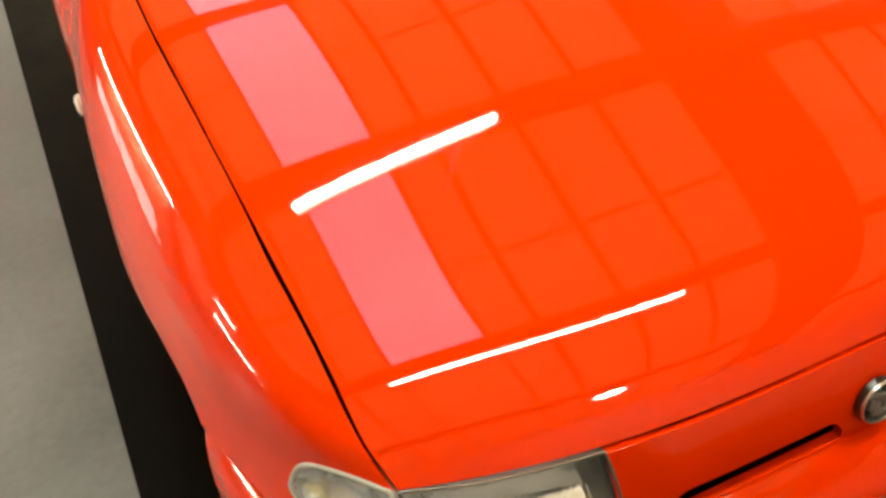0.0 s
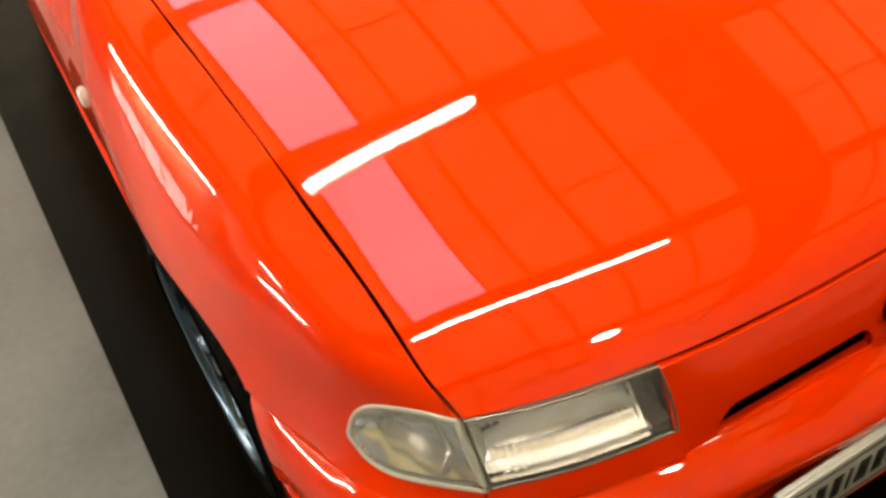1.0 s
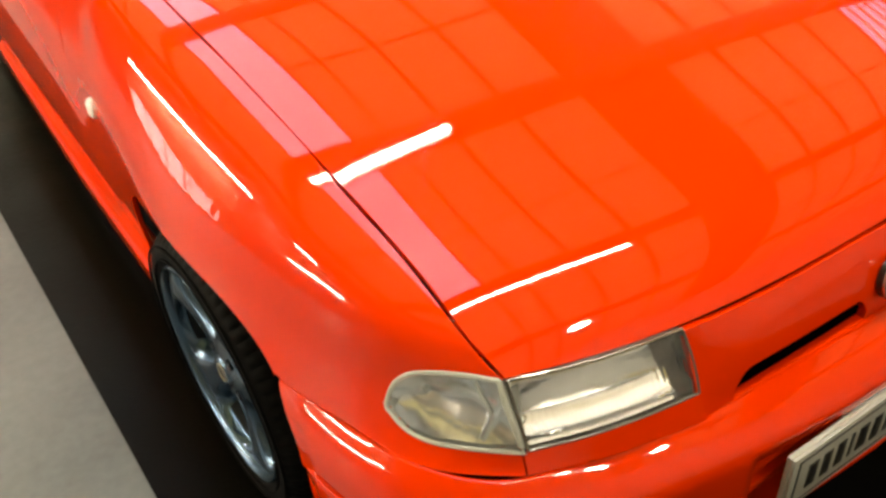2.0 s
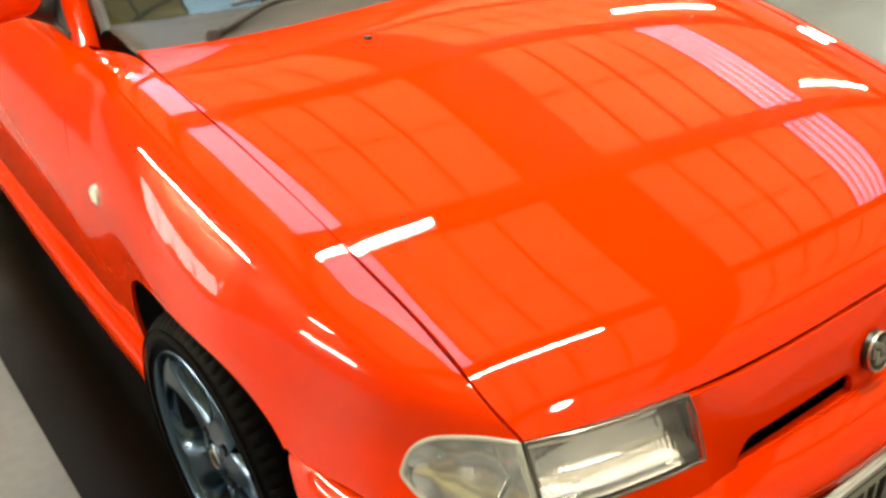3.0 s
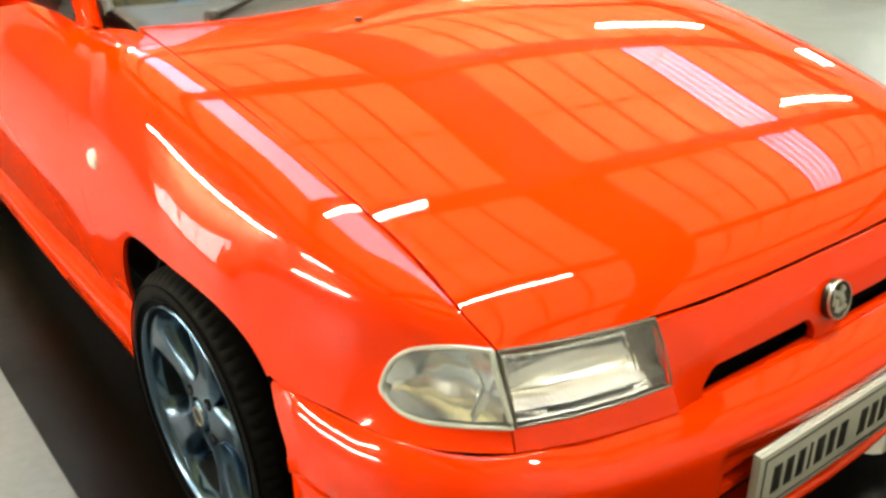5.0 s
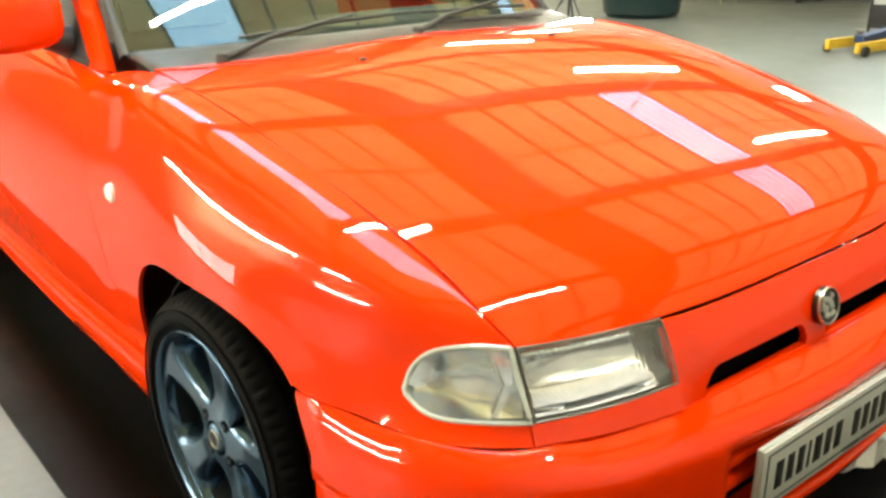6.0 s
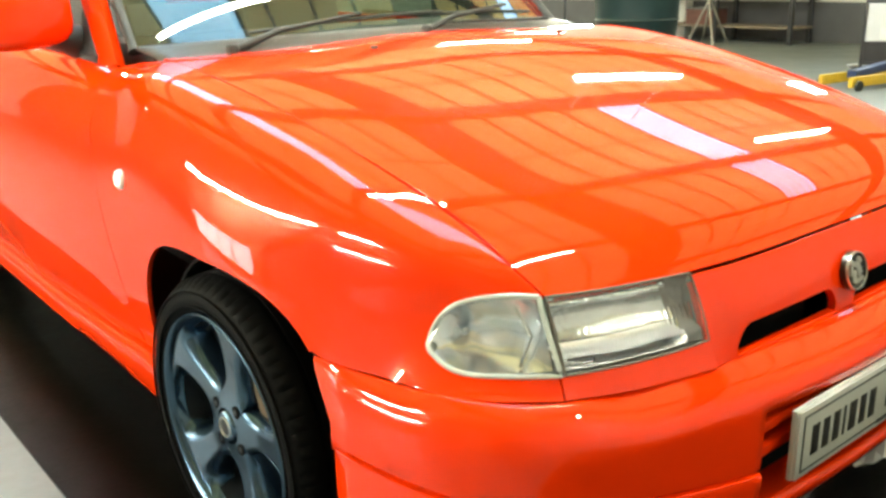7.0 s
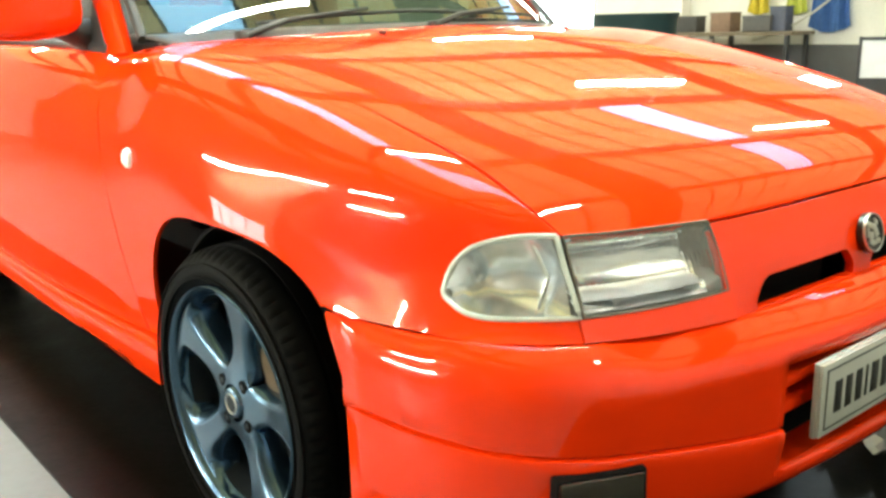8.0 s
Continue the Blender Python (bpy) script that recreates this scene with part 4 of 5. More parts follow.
for s in (-1, 1):
    # windscreen pillar and its black rubber edge
    base = [Vector((s * 0.704, 0.655, 0.895)), Vector((s * 0.694, 0.715, 0.965)), Vector((s * 0.628, 1.03, 1.25)), Vector((s * 0.588, 1.15, 1.345))]
    cols = []
    for r in smoothcurve(base, 24):
        p = Vector(r)
        cols.append([p + Vector((s * dx, dy, dz)) for dx, dy, dz in [(-0.034, -0.020, -0.004), (-0.030, -0.030, 0.006), (-0.012, -0.026, 0.014), (0.006, -0.004, 0.010), (0.010, 0.030, -0.008), (-0.02, 0.04, -0.02), (-0.034, -0.020, -0.004)]])
    part("windscreen_pillar", grid(cols), PAINT, car, "red windscreen pillar")
    rub = [Vector(screen_point(s * 0.995, v)) + Vector((s * 0.004, -0.004, 0.003)) for v in np.linspace(0, 1, 16)]
    part("windscreen_seal", tube(rub, 0.012, 10), TRIM, car, "black rubber windscreen seal")
    # door top, sail panel and mirror
    cols = [[(s * 0.712, 0.705, 0.908), (s * 0.712, 0.705, 0.925)], [(s * 0.714, 0.78, 0.910), (s * 0.698, 0.78, 1.00)], [(s * 0.714, 0.94, 0.915), (s * 0.664, 0.94, 1.125)]]
    thick(part("sail_panel", grid(cols), TRIM, car, "black plastic mirror sail panel"), 0.012)
    part("waist_strip", tube([(s * 0.702, 0.70, 0.921), (s * 0.709, 1.1, 0.931), (s * 0.715, 1.72, 0.941)], 0.010, 8), TRIM, car, "black rubber waist strip")
    mir = bmesh.new()
    bmesh.ops.create_cube(mir, size=1)
    bmesh.ops.subdivide_edges(mir, edges=mir.edges[:], cuts=5, use_grid_fill=True)
    for v in mir.verts:
        c = v.co
        q = Vector((c.x * 2, c.y * 2, c.z * 2))
        n = (abs(q.x) ** 4 + abs(q.y) ** 4 + abs(q.z) ** 4) ** 0.25
        rr = q / max(n, 1e-6)
        taper = 1.0 - 0.18 * (rr.x * -s * -1 > 0) * abs(rr.x)
        v.co = Vector((rr.x * 0.118, rr.y * 0.060 * taper, rr.z * 0.068 * taper - 0.012 * rr.x * s))
    turned(mir, Matrix.Translation((s * 0.838, 0.83, 1.008)) @ pose(0, 0, 0, 0, 0, s * 12) if s < 0 else Matrix.Translation((0.765, 0.99, 1.010)) @ pose(0, 0, 0, 0, 0, 78))
    door_mirror = part("door_mirror", mir, PAINT, car, "red door mirror housing")
    foot = [(s * 0.785, 0.83, 0.985), (s * 0.745, 0.84, 0.962), (s * 0.70, 0.85, 0.950)] if s < 0 else [(0.765, 0.90, 0.985), (0.735, 0.88, 0.962), (0.70, 0.87, 0.950)]
    part("mirror_arm", tube(foot, [0.034, 0.030, 0.042], 14), TRIM, door_mirror, "black mirror foot")
    part("mirror_glass", turned(box((0.16, 0.004, 0.085), (0, 0, 0), 0.01), pose(-0.865, 0.888, 1.01, 0, 0, -12) if s < 0 else pose(0.712, 1.0, 1.01, 0, 0, 78)), CHROME, door_mirror)
    # side glass
    cols = [[(s * 0.705, 0.945, 0.925), (s * 0.655, 0.955, 1.13)], [(s * 0.70, 1.2, 0.93), (s * 0.60, 1.22, 1.33)], [(s * 0.71, 1.9, 0.94), (s * 0.585, 1.85, 1.36)], [(s * 0.69, 2.5, 0.945), (s * 0.59, 2.25, 1.30)]]
    g = thick(part("side_window", grid(cols), GLASS, car, "clear side window"), 0.004)
    g.visible_shadow = False

# roof, tail
ROOFK = [(0, 0.585, 1.17, 1.355, 1.375), (1, 0.585, 1.6, 1.385, 1.41), (2, 0.58, 2.1, 1.35, 1.385), (2.6, 0.60, 2.45, 1.23, 1.26), (3.2, 0.64, 2.85, 0.98, 1.01), (3.6, 0.60, 3.12, 0.93, 0.94), (4, 0.58, 3.24, 0.80, 0.80), (5, 0.60, 3.26, 0.45, 0.45)]
cols = []
for r in splineat(ROOFK, np.linspace(0, 5, 50)):
    w, y, ze, zc = r
    cols.append([(a * w, y, zc + (ze - zc) * abs(a) ** 2.5) for a in np.linspace(-1, 1, 21)])
thick(part("roof", grid(cols), PAINT, car, "red roof and tailgate"), 0.02)
part("rear_bumper", box((1.52, 0.20, 0.26), (0, 3.20, 0.42), 0.06, None, None, 4), PAINT, car, "red rear bumper")
part("dashboard", box((1.24, 0.34, 0.14), (0, 0.78, 0.88), 0.05, None, None, 4), TRIM, car, "dark dashboard")
part("bulkhead", box((1.28, 0.06, 0.40), (0, 0.46, 0.72), 0.01), UNDER, car, "dark bulkhead")
for s in (-1, 1):
    seat = part("seat", box((0.48, 0.5, 0.16), (s * 0.35, 1.45, 0.55), 0.06, None, None, 4), SEATM, car, "dark grey cloth front seat")
    part("seat_back", box((0.46, 0.14, 0.58), (s * 0.35, 1.74, 0.86), 0.06, pose(0, 0, 0, -14), None, 4), SEATM, seat)
    part("head_restraint", box((0.26, 0.09, 0.16), (s * 0.35, 1.84, 1.22), 0.035, pose(0, 0, 0, -14), None, 4), SEATM, seat)
steering = part("steering_wheel", turned(lathe([(0.016 * math.cos(a), 0.18 + 0.016 * math.sin(a)) for a in np.linspace(0, 2 * math.pi, 13)], 48, "y"), pose(-0.35, 1.06, 0.98, -28)), TRIM, car, "black steering wheel")
part("steering_boss", turned(box((0.30, 0.03, 0.10), (0, 0.01, 0), 0.012), pose(-0.35, 1.06, 0.98, -28)), TRIM, steering)


# ================================================================ the workshop
LAMPZ, CEIL = 2.88, 4.04
X0, X1, Y0, Y1 = -4.4, 10.7, -4.7, 14.0
MX, MY = (X0 + X1) / 2, (Y0 + Y1) / 2
LX, LY = X1 - X0, Y1 - Y0
tagged(part("floor", box((LX + 0.4, LY + 0.4, 0.2), (MX, MY, -0.1)), FLOORM), label="grey painted concrete workshop floor", category="floor", kind="structure")
# one near-black colour over the whole lane, varied only at random
tagged(part("floor_lane", turned(box((1.98, 9.6, 0.004), (0, 0, 0.002)), pose(-0.025, 1.05, 0, 0, 0, 2.0)), MATM), label="near-black lane on the floor below the car", category="floor", kind="structure")
# south and west walls are unseen, placed and toned for bounce and reflections
for nm, sz, at in [("wall_west", (0.2, LY, CEIL + 0.6), (X0 - 0.1, MY, CEIL / 2)), ("wall_east", (0.2, LY, CEIL + 0.6), (X1 + 0.1, MY, CEIL / 2)),
                   ("wall_south", (LX, 0.2, CEIL + 0.6), (MX, Y0 - 0.1, CEIL / 2)), ("wall_north", (LX, 0.2, CEIL + 0.6), (MX, Y1 + 0.1, CEIL / 2))]:
    tagged(part(nm, box(sz, at), WESTM if nm == "wall_west" else SOUTHM if nm == "wall_south" else WALLM), label="unseen grey workshop wall, toned for reflections in the car" if nm == "wall_west" else "unseen cream workshop wall, set close for bounce light" if nm == "wall_south" else "white painted workshop wall", category="wall", kind="structure")
tagged(part("trim", box((0.03, LY, 0.55), (X1 - 0.016, MY, 0.275)), DADOM), label="dark grey painted lower wall band", category="wall trim", kind="structure")

# ceiling: cream sheets between dark joints, left open where the rooflights sit
BEAMS_Y = [-3.07, -0.92, 1.23, 3.38, 5.53, 7.68, 9.83, 11.98]
light_spans = [(-0.677, 0.181), (5.10, 5.83)]
valley_spans = [(-3.48, -2.75), (2.229, 2.967), (8.0, 8.73)]
JOINTS = [-4.4, -4.02, -3.48, -2.75, -2.21, -1.67, -1.19, -0.677, 0.181, 0.55, 1.107, 1.657, 2.229, 2.967, 3.50, 4.03, 4.56, 5.10, 5.83, 6.36, 6.90, 7.45, 8.0, 8.73, 9.27, 9.81, 10.35, 10.7]
sheet_spans = [s for s in zip(JOINTS[:-1], JOINTS[1:]) if s not in light_spans and s not in valley_spans]


def lit(a, y):
    return (-1 < a < 0 and -1 < y < 7.6) or (5 < a < 6 and -1 < y < 3.3)


def sheet(bm, a, b, y0, y1):
    """A ribbed roof sheet."""
    k = max(2, int((b - a) / 0.09))
    cols = []
    for i in range(k + 1):
        x = a + (b - a) * i / k
        cols.append([(x, y, CEIL + 0.030 + 0.004 * (i % 2)) for y in (y0, y1)])
    return merge(bm, grid(cols))


cb = None
for a, b in sheet_spans + light_spans:
    for y0, y1 in zip([Y0] + BEAMS_Y, BEAMS_Y + [Y1]):
        if (a, b) in sheet_spans or not lit(a, (y0 + y1) / 2):
            cb = sheet(cb, a, b, y0, y1)
tagged(part("ceiling", cb, ROOFM), label="cream roof sheets with dark joints, translucency added for brightness", category="ceiling", kind="structure")
strips = None
for x in JOINTS[1:-1]:
    strips = box((0.042, LY, 0.012), (x, MY, CEIL + 0.018), 0, None, strips)
for y0, y1 in zip(BEAMS_Y[:-1], BEAMS_Y[1:]):
    for a, b in sheet_spans:
        strips = box((b - a - 0.06, 0.035, 0.006), ((a + b) / 2, (y0 + y1) / 2, CEIL + 0.020), 0, None, strips)
tagged(part("ceiling_trim", strips, JOINTM), label="thin dark cover strips over the roof sheet joints", category="ceiling trim", kind="structure")

for a, b in valley_spans:
    tagged(part("roof_beam", box((b - a, LY, 0.06), ((a + b) / 2, MY, CEIL + 0.0), 0.01), BEAMM), label="dark grey steel roof valley beam", category="beam", group="roof beams", kind="structure")
for y in BEAMS_Y:
    tagged(part("roof_purlin", box((LX, 0.24, 0.09), (MX, y, CEIL - 0.055), 0.008), BEAMM), label="dark grey steel roof purlin", category="beam", group="roof purlins", kind="structure")

SKYM = material("translucent_rooflight", (0.7, 0.8, 0.9), emit=(0.23, 0.50, 0.80), emit_strength=2.2, vary=0)
# east strip's glow set apart to hold the brightness and tint of its reflection
SKYM2 = material("east_rooflight", (0.6, 0.7, 0.8), emit=(0.36, 0.60, 1.0), emit_strength=1.6, vary=0)
for a, b in light_spans:
    for y0, y1 in zip(BEAMS_Y[:-1], BEAMS_Y[1:]):
        if lit(a, (y0 + y1) / 2):
            rl = tagged(part("rooflight", box((b - a - 0.03, y1 - y0, 0.02), ((a + b) / 2, (y0 + y1) / 2, CEIL + 0.040)), SKYM if a < 1 else SKYM2), label="translucent corrugated rooflight letting in daylight", category="rooflight", group="rooflights", kind="structure")
            for k in range(1, 5) if a > 3 else ():
                part("rib", box((0.040, y1 - y0, 0.006), (a + (b - a) * k / 5, (y0 + y1) / 2, CEIL + 0.024)), ROOFM, rl)

TUBEM = material("lit_tube", (0.9, 0.9, 0.9), emit=(1.0, 0.91, 0.76), emit_strength=76, vary=0)
BATTM = material("white_batten_enamel", (0.75, 0.75, 0.72), rough=0.35, vary=0.05)


def tube_light(m, length, radius=0.020):
    t = tagged(part("tube_light", turned(box((length, 0.05, 0.03), (0, 0, 0.062), 0.006), m), BATTM), label="lit fluorescent tube light on a slim white batten", category="ceiling light", group="tube lights")
    part("tube", turned(tube([(-length / 2 + 0.02, 0, 0), (length / 2 - 0.02, 0, 0)], radius, 12), m), TUBEM, t)
    for s in (-1, 1):
        part("lamp_holder", turned(box((0.02, 0.03, 0.075), (s * (length / 2 - 0.01), 0, 0.03), 0.004), m), BATTM, t)
        part("hanger", turned(box((0.012, 0.012, CEIL - m.translation.z), (s * length * 0.35, 0, (CEIL - m.translation.z) / 2 + 0.02), 0), m), BATTM, t)


# tubes at y = 8 and 11.5 are unseen, added to light the background
for x0, x1, y, turn in ((-0.731, 0.892, -0.931, 0), (-0.728, 0.557, 0.644, 4.5), (-0.70, 0.60, 4.6, 0), (-0.70, 0.60, 8.0, 0), (4.071, 5.348, 0.983, 0), (3.559, 4.996, 2.60, 0),
                        (3.7, 5.1, 4.8, 0), (3.7, 5.1, 8.0, 0), (3.7, 5.1, 11.5, 0), (7.5, 8.9, 8.0, 0), (7.5, 8.9, 11.5, 0)):
    tube_light(pose((x0 + x1) / 2, y, LAMPZ, 0, 0, turn), x1 - x0)
# long twin fitting hung near the west wall
for y, z, ln in ((3.2, 1.98, 2.6), (0.75, 2.08, 0.62)):
    tube_light(pose(-3.75, y, z, 0, 5, 90), ln, 0.030)
# low tube on the west wall, unseen, added for the wing's lower streak
tube_light(pose(-4.18, 0.68, 1.15, 0, 0, 90), 1.0, 0.028)
# unseen door with glowing panes and unseen cabinet, added for reflections in the car
DOORW = material("beige_door_enamel", (0.42, 0.33, 0.20), rough=0.4, vary=0.08, scale=3)
door = tagged(empty("roller_door"), label="unseen beige door with glowing panes, added for reflections in the wing", category="roller door")
door.location = (-4.34, 3.9, 0)
part("door_leaf", box((0.04, 3.0, 2.25), (0, 0, 1.14), 0.008), DOORW, door)
# panes glow to put a white patch on the wing
DAYM = material("glowing_door_panel", (0.8, 0.8, 0.8), emit=(0.95, 0.95, 1.0), emit_strength=1.6, vary=0)
for k in range(4):
    part("glow_pane", box((0.012, 0.56, 0.62), (0.024, -0.95 + 0.63 * k, 0.45), 0.004), DAYM, door, "glowing pane added for the white patch on the wing")
for s in (-1, 1):
    part("guide_rail", box((0.06, 0.08, 2.3), (0, s * 1.55, 1.15), 0.006), BEAMM, door)
for nm, y, w, h, mt, lab in (("storage_cabinet", -1.9, 0.8, 1.7, DOORW, "unseen beige cabinet added for reflections in the car"),):
    cab = tagged(part(nm, box((0.5, w, h), (0, 0, h / 2), 0.01), mt), label=lab, category="cabinet")
    cab.location = (-3.95, y, 0)
    for k in range(4):
        part("drawer_front", box((0.02, w - 0.06, h / 4 - 0.03), (0.258, 0, h * (k + 0.5) / 4), 0.005), mt, cab)
        part("handle", box((0.02, w * 0.5, 0.02), (0.275, 0, h * (k + 0.8) / 4), 0.005), STEEL, cab)

# round lamp over the car's nose
lamp = tagged(part("round_lamp", lathe([(0.0, 0.0005), (0.0, 0.14), (0.03, 0.17), (0.10, 0.17), (0.10, 0.0005)], 40, "z"), BATTM), label="round white ceiling lamp, lit", category="ceiling light", group="round lamps")
lamp.location = (0.75, -3.4, CEIL - 0.10)
part("diffuser", lathe([(-0.025, 0.0005), (-0.02, 0.09), (-0.002, 0.138), (0.004, 0.14)], 40, "z"), TUBEM, lamp)

# work lights on stands
LEDM = material("lit_led_face", (0.9, 0.9, 0.9), emit=(0.92, 0.96, 1.0), emit_strength=30, vary=0)


LEDS = material("lit_spot_led_face", (0.9, 0.9, 0.9), emit=(0.92, 0.96, 1.0), emit_strength=26, vary=0)


def work_light(x, y, z, w, h, target, face=LEDM):
    base = tagged(empty("work_light"), label="lit LED work light on a black tripod stand", category="work light", group="work lights")
    base.location = (x, y, 0)
    m = Matrix.Translation((-x, -y, 0)) @ look((x, y, z), target)
    part("lamp_head", turned(box((w + 0.05, h + 0.05, 0.06), (0, 0, 0.035), 0.012), m), TRIM, base)
    part("led_face", turned(box((w, h, 0.006), (0, 0, 0.002), 0.002), m), face, base)
    part("pole", tube([(0, 0, 0.05), (0, 0, z - h / 2 - 0.02)], 0.014, 12), TRIM, base)
    for k in range(3):
        a = radians(30 + 120 * k)
        part("leg", tube([(0, 0, min(0.55, z * 0.5)), (0.32 * math.cos(a), 0.32 * math.sin(a), 0.012)], 0.010, 8), TRIM, base)


work_light(4.95, 4.62, 1.06, 0.55, 0.40, (-0.6, -0.6, 0.85))
work_light(8.6, 3.2, 2.62, 0.40, 0.62, (0.4, -0.4, 0.85), LEDS)

# sign board on the floor
SIGNB = material("black_sign_frame", (0.03, 0.03, 0.035), rough=0.45, vary=0.15)
SIGNW = material("white_poster", (0.62, 0.63, 0.66), rough=0.4, vary=0.06)
sign = tagged(empty("sign_board"), label="black framed floor sign with a white poster", category="sign")
sign.location, sign.rotation_euler = (7.27, 2.64, 0), (0, 0, radians(-63))
for sx in (-1, 1):
    part("upright", box((0.03, 0.03, 0.72), (sx * 0.18, 0, 0.38), 0.005), SIGNB, sign)
    part("foot", box((0.03, 0.34, 0.03), (sx * 0.18, 0, 0.018), 0.005), SIGNB, sign)
for z in (0.14, 0.33, 0.72):
    part("rail", box((0.36, 0.03, 0.03), (0, 0, z), 0.005), SIGNB, sign)
part("poster", box((0.33, 0.008, 0.36), (0, 0, 0.525), 0.002), SIGNW, sign, "white poster")
part("poster_card", box((0.13, 0.004, 0.10), (0.03, -0.007, 0.42), 0.001), BATTM, sign)
part("lower_panel", box((0.33, 0.008, 0.17), (0, 0, 0.235), 0.002), SIGNB, sign, "dark lower panel")

# trolley jack
YEL = material("yellow_enamel", (0.62, 0.40, 0.03), rough=0.4, vary=0.2, scale=15)
BLU = material("blue_enamel", (0.03, 0.05, 0.14), rough=0.4, vary=0.2, scale=15)
jack = tagged(empty("trolley_jack"), label="yellow and blue trolley jack on the floor", category="jack")
jack.location, jack.rotation_euler = (6.75, 2.45, 0), (0, 0, radians(-8))
for s in (-1, 1):
    part("side_rail", box((1.1, 0.04, 0.09), (0, s * 0.15, 0.075), 0.01), YEL, jack, "yellow side rail")
    for x in (-0.48, 0.48):
        part("castor", turned(lathe([(-0.015, 0.0005), (-0.015, 0.045), (0.015, 0.045), (0.015, 0.0005)], 20, "y"), Matrix.Translation((x, s * 0.19, 0.046))), TRIM, jack)
part("lift_arm", box((0.75, 0.10, 0.07), (0.05, 0, 0.15), 0.015, pose(0, 0, 0, 0, -5, 0)), BLU, jack, "dark blue lifting arm")
part("saddle", turned(lathe([(0.0, 0.0005), (0.03, 0.05), (0.045, 0.05), (0.045, 0.0005)], 20, "z"), Matrix.Translation((-0.32, 0, 0.16))), STEEL, jack)
part("handle", tube([(0.45, 0, 0.14), (0.75, 0.02, 0.15), (1.1, 0.05, 0.16)], 0.016, 10), YEL, jack)

# dark drum
DRUMM = material("dark_green_drum", (0.012, 0.03, 0.032), rough=0.35, vary=0.2, scale=6)
drum = tagged(part("waste_drum", lathe([(0.0, 0.0005), (0.0, 0.40), (0.05, 0.46), (0.45, 0.50), (0.47, 0.515), (0.49, 0.50), (0.95, 0.52), (1.0, 0.545), (1.03, 0.545), (1.03, 0.50), (1.0, 0.0005)], 48, "z"), DRUMM), label="large dark green plastic waste drum", category="drum")
drum.location = (7.4, 5.75, 0)

# bench, shelves and clutter by the east wall
WOODM = material("bench_wood", (0.20, 0.16, 0.12), rough=0.6, vary=0.3, scale=9, bump=0.2)
bench = tagged(empty("workbench"), label="dark workbench against the white wall", category="workbench")
bench.location = (10.25, 6.4, 0)
part("bench_top", box((0.6, 2.6, 0.05), (0, 0, 0.72), 0.008), WOODM, bench)
part("lower_shelf", box((0.5, 2.5, 0.03), (0, 0, 0.22), 0.006), WOODM, bench)
for sx in (-1, 1):
    for y in (-1.2, 0, 1.2):
        part("leg", box((0.06, 0.06, 0.70), (sx * 0.25, y, 0.35), 0.006), SIGNB, bench)
CLUT = [("toolbox", (0.25, 0.42, 0.22), (10.2, 6.95, 0.86), (0.05, 0.05, 0.055), "grey metal toolbox on the bench"), ("carton", (0.28, 0.34, 0.26), (10.25, 6.35, 0.88), (0.22, 0.14, 0.10), "brown cardboard box on the bench"),
        ("crate", (0.3, 0.45, 0.2), (10.25, 5.75, 0.85), (0.10, 0.10, 0.11), "dark grey plastic crate on the bench"), ("crate", (0.34, 0.5, 0.22), (10.2, 6.7, 0.345), (0.14, 0.06, 0.05), "dark red crate on the lower shelf"),
        ("canister", (0.2, 0.25, 0.32), (10.25, 5.45, 0.91), (0.09, 0.10, 0.16), "dark blue canister on the bench")]
for nm, sz, at, col, lab in CLUT:
    c = tagged(part(nm, box(sz, (0, 0, 0), 0.02, None, None, 3), material(nm + "_paint", col, rough=0.5, vary=0.2, scale=12)), label=lab, category=nm)
    c.location = at
    part("lid", box((sz[0] + 0.01, sz[1] + 0.01, 0.025), (0, 0, sz[2] / 2 + 0.008), 0.006), bpy.data.materials[nm + "_paint"], c)


def cloth(name, y, z, w, h, col, lab, drop=0.05):
    cols = []
    for i in range(25):
        u = i / 24
        cols.append([(X1 - 0.06 - 0.03 * math.sin(u * 17 + 3 * v) - 0.02 * math.sin(u * 31), y + (u - 0.5) * w * (1 - 0.1 * math.sin(3 * v)), z - v * h - drop * math.sin(u * 3.1) * v) for v in np.linspace(0, 1, 14)])
    c = thick(part(name, grid(cols), material(name + "_cloth", col, rough=0.9, vary=0.2, scale=20, bump=0.3, bump_scale=300)), 0.006)
    tagged(c, label=lab, category="cloth")
    pg = part("peg", box((0.10, w * 1.05, 0.03), (X1 - 0.055, y, z + 0.012), 0.004), SIGNB, c)


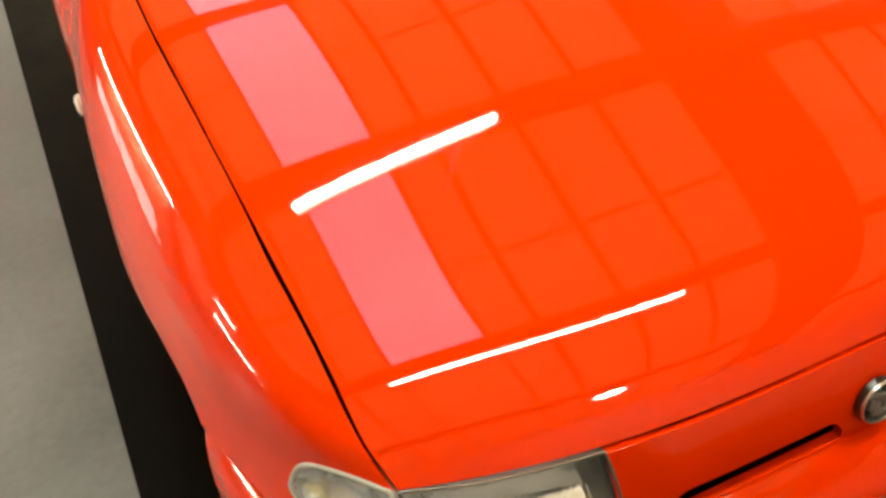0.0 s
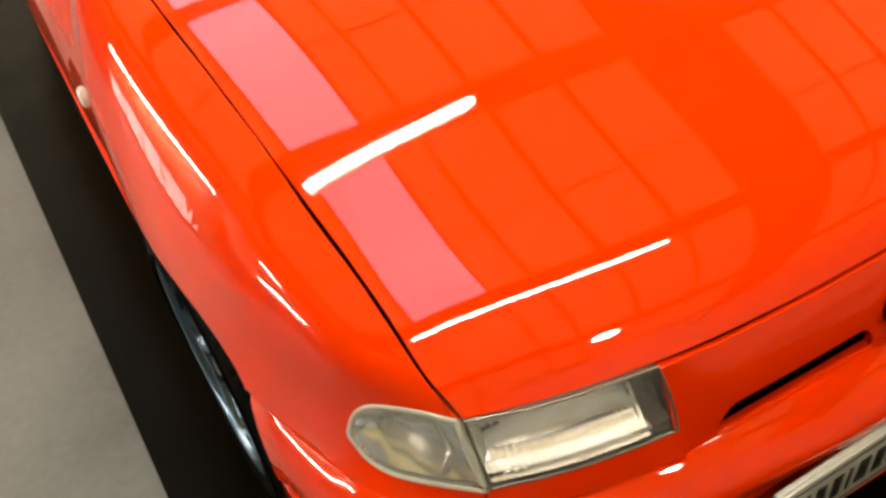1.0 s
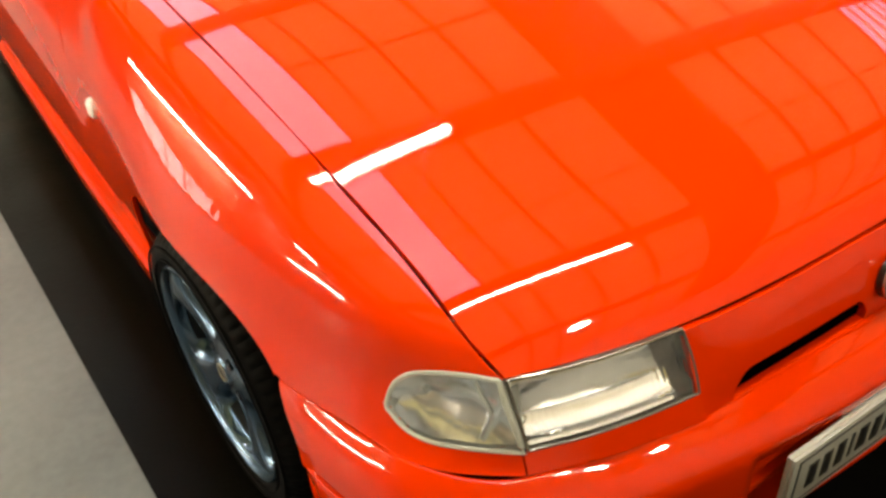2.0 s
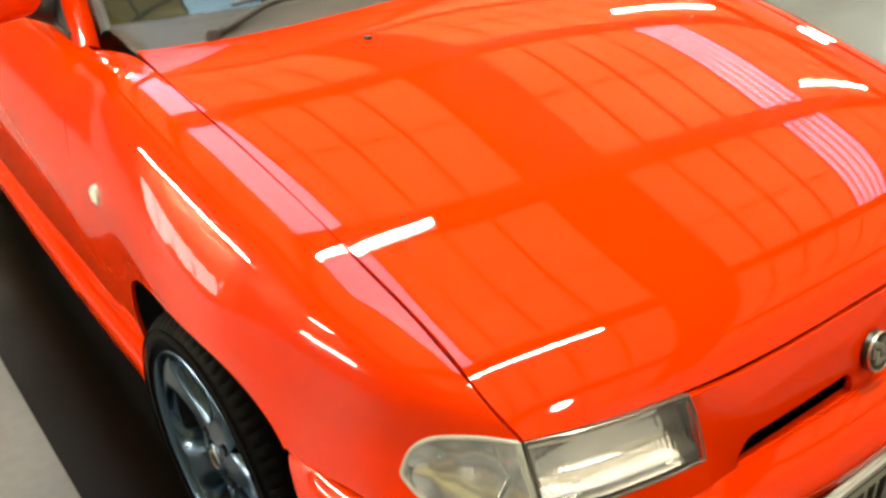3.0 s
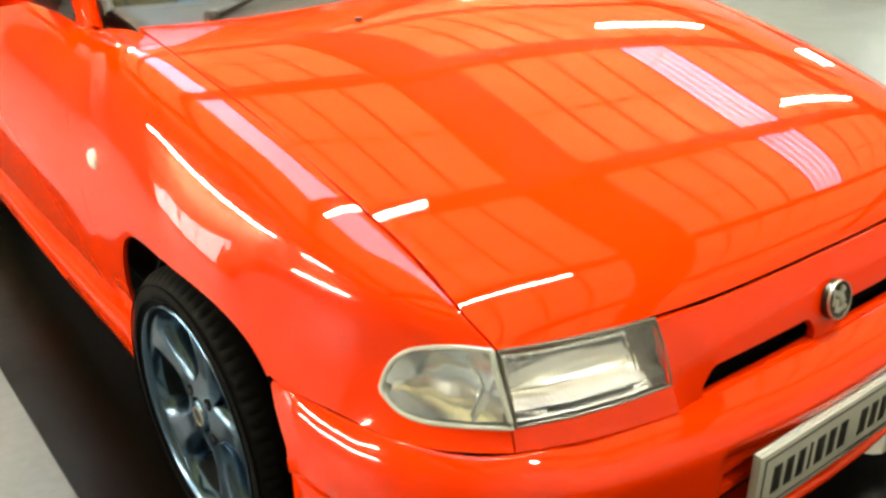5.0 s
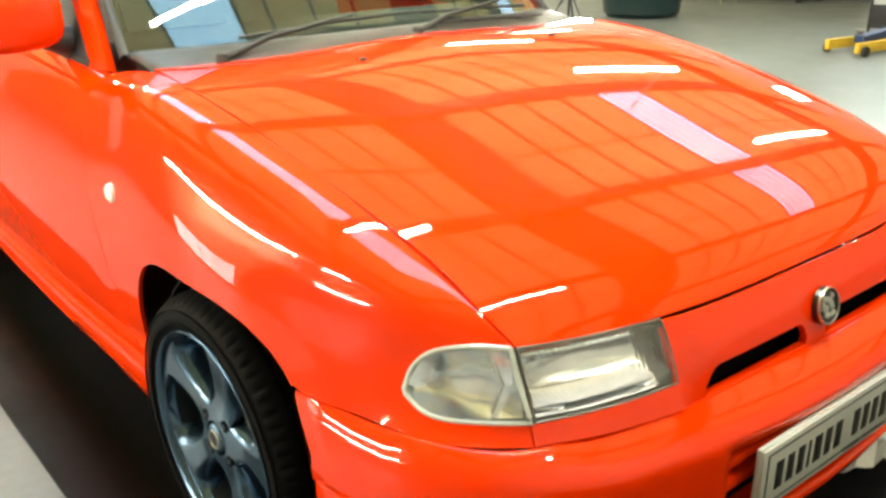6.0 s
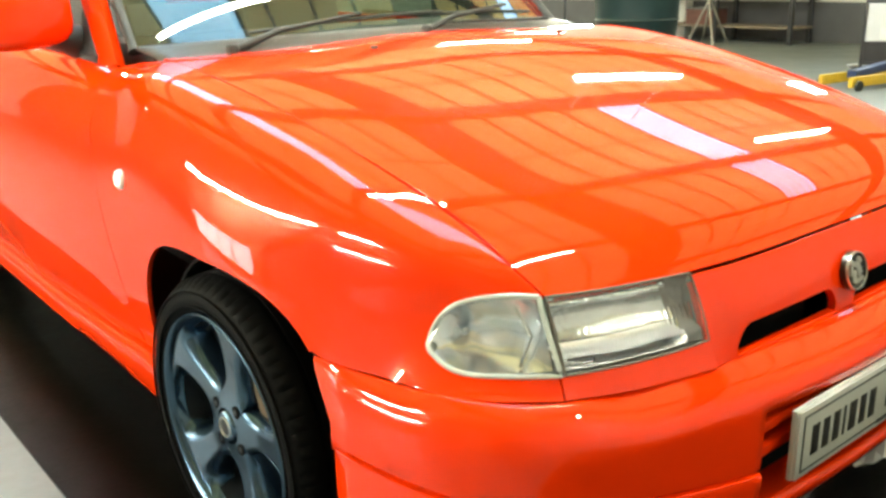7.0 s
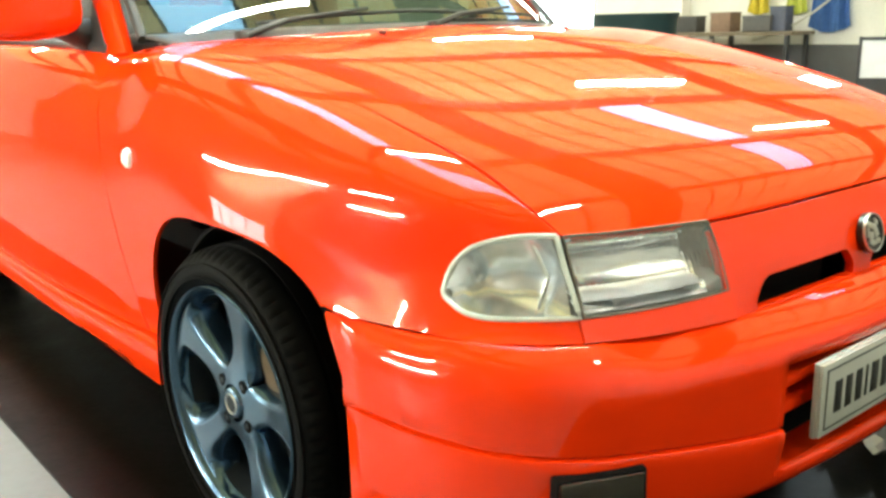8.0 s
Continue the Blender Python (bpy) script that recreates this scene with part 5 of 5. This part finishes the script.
cloth("hanging_towel", 6.05, 1.45, 0.36, 0.42, (0.62, 0.52, 0.06), "yellow microfibre towel hanging on the wall")
cloth("hanging_jacket", 5.45, 1.5, 0.34, 0.48, (0.55, 0.60, 0.12), "lime yellow cloth hanging on the wall")
cloth("hanging_overall", 4.95, 1.55, 0.62, 0.75, (0.05, 0.12, 0.36), "blue overalls hanging on the wall", 0.09)
tagged(part("pillar", box((0.22, 0.42, CEIL), (X1 - 0.12, 7.5, CEIL / 2), 0.01), WALLM), label="white painted wall pillar", category="pillar", kind="structure")
hose = []
for k in range(30):
    u = k / 29
    hose.append((10.35 - 0.1 * u, 5.95 - 1.5 * u, 0.62 + 0.25 * u + 0.55 * u * u))
tagged(part("air_hose", tube(hose, 0.016, 8), material("pale_hose", (0.55, 0.53, 0.48), rough=0.4, vary=0.1)), label="pale air hose slung along the wall", category="hose")
# trestle
trestle = tagged(empty("trestle"), label="grey folding metal trestle by the wall", category="trestle")
trestle.location = (9.4, 6.6, 0)
for s in (-1, 1):
    for q in (-1, 1):
        part("leg", tube([(0.18 * q, s * 0.5 - 0.22, 0.0), (0.02 * q, s * 0.5, 0.62)], 0.014, 8), STEEL, trestle)
        part("leg", tube([(0.18 * q, s * 0.5 + 0.22, 0.0), (0.02 * q, s * 0.5, 0.62)], 0.014, 8), STEEL, trestle)
part("top_bar", box((0.08, 1.3, 0.05), (0, 0, 0.64), 0.006), STEEL, trestle)

# crumpled clear plastic on the floor beyond the nose
FOILM = material("crinkled_plastic_film", (0.75, 0.76, 0.78), rough=0.12, vary=0.05, coat=1.0, trans=0.35)
cols = []
for i in range(36):
    cols.append([(i / 35 * 0.9, j / 21 * 0.5, 0.02 + 0.05 * noise.noise(Vector((i * 0.31, j * 0.37, 2.0))) + 0.03 * noise.noise(Vector((i * 0.9, j * 0.8, 5.0))) + 0.035) for j in range(22)])
foil = thick(part("plastic_film", grid(cols), FOILM, None, "", False), 0.001)
foil.matrix_basis = pose(0.36, -0.66, 0.0, 0, 0, -20)
tagged(foil, label="crumpled clear plastic film lying on the floor", category="film")

# unseen band on the west wall, added to darken the door's lower reflection
tagged(part("trim", box((0.03, LY, 0.95), (X0 + 0.016, MY, 0.475)), DADOM), label="dark grey painted lower wall band", category="wall trim", kind="structure")
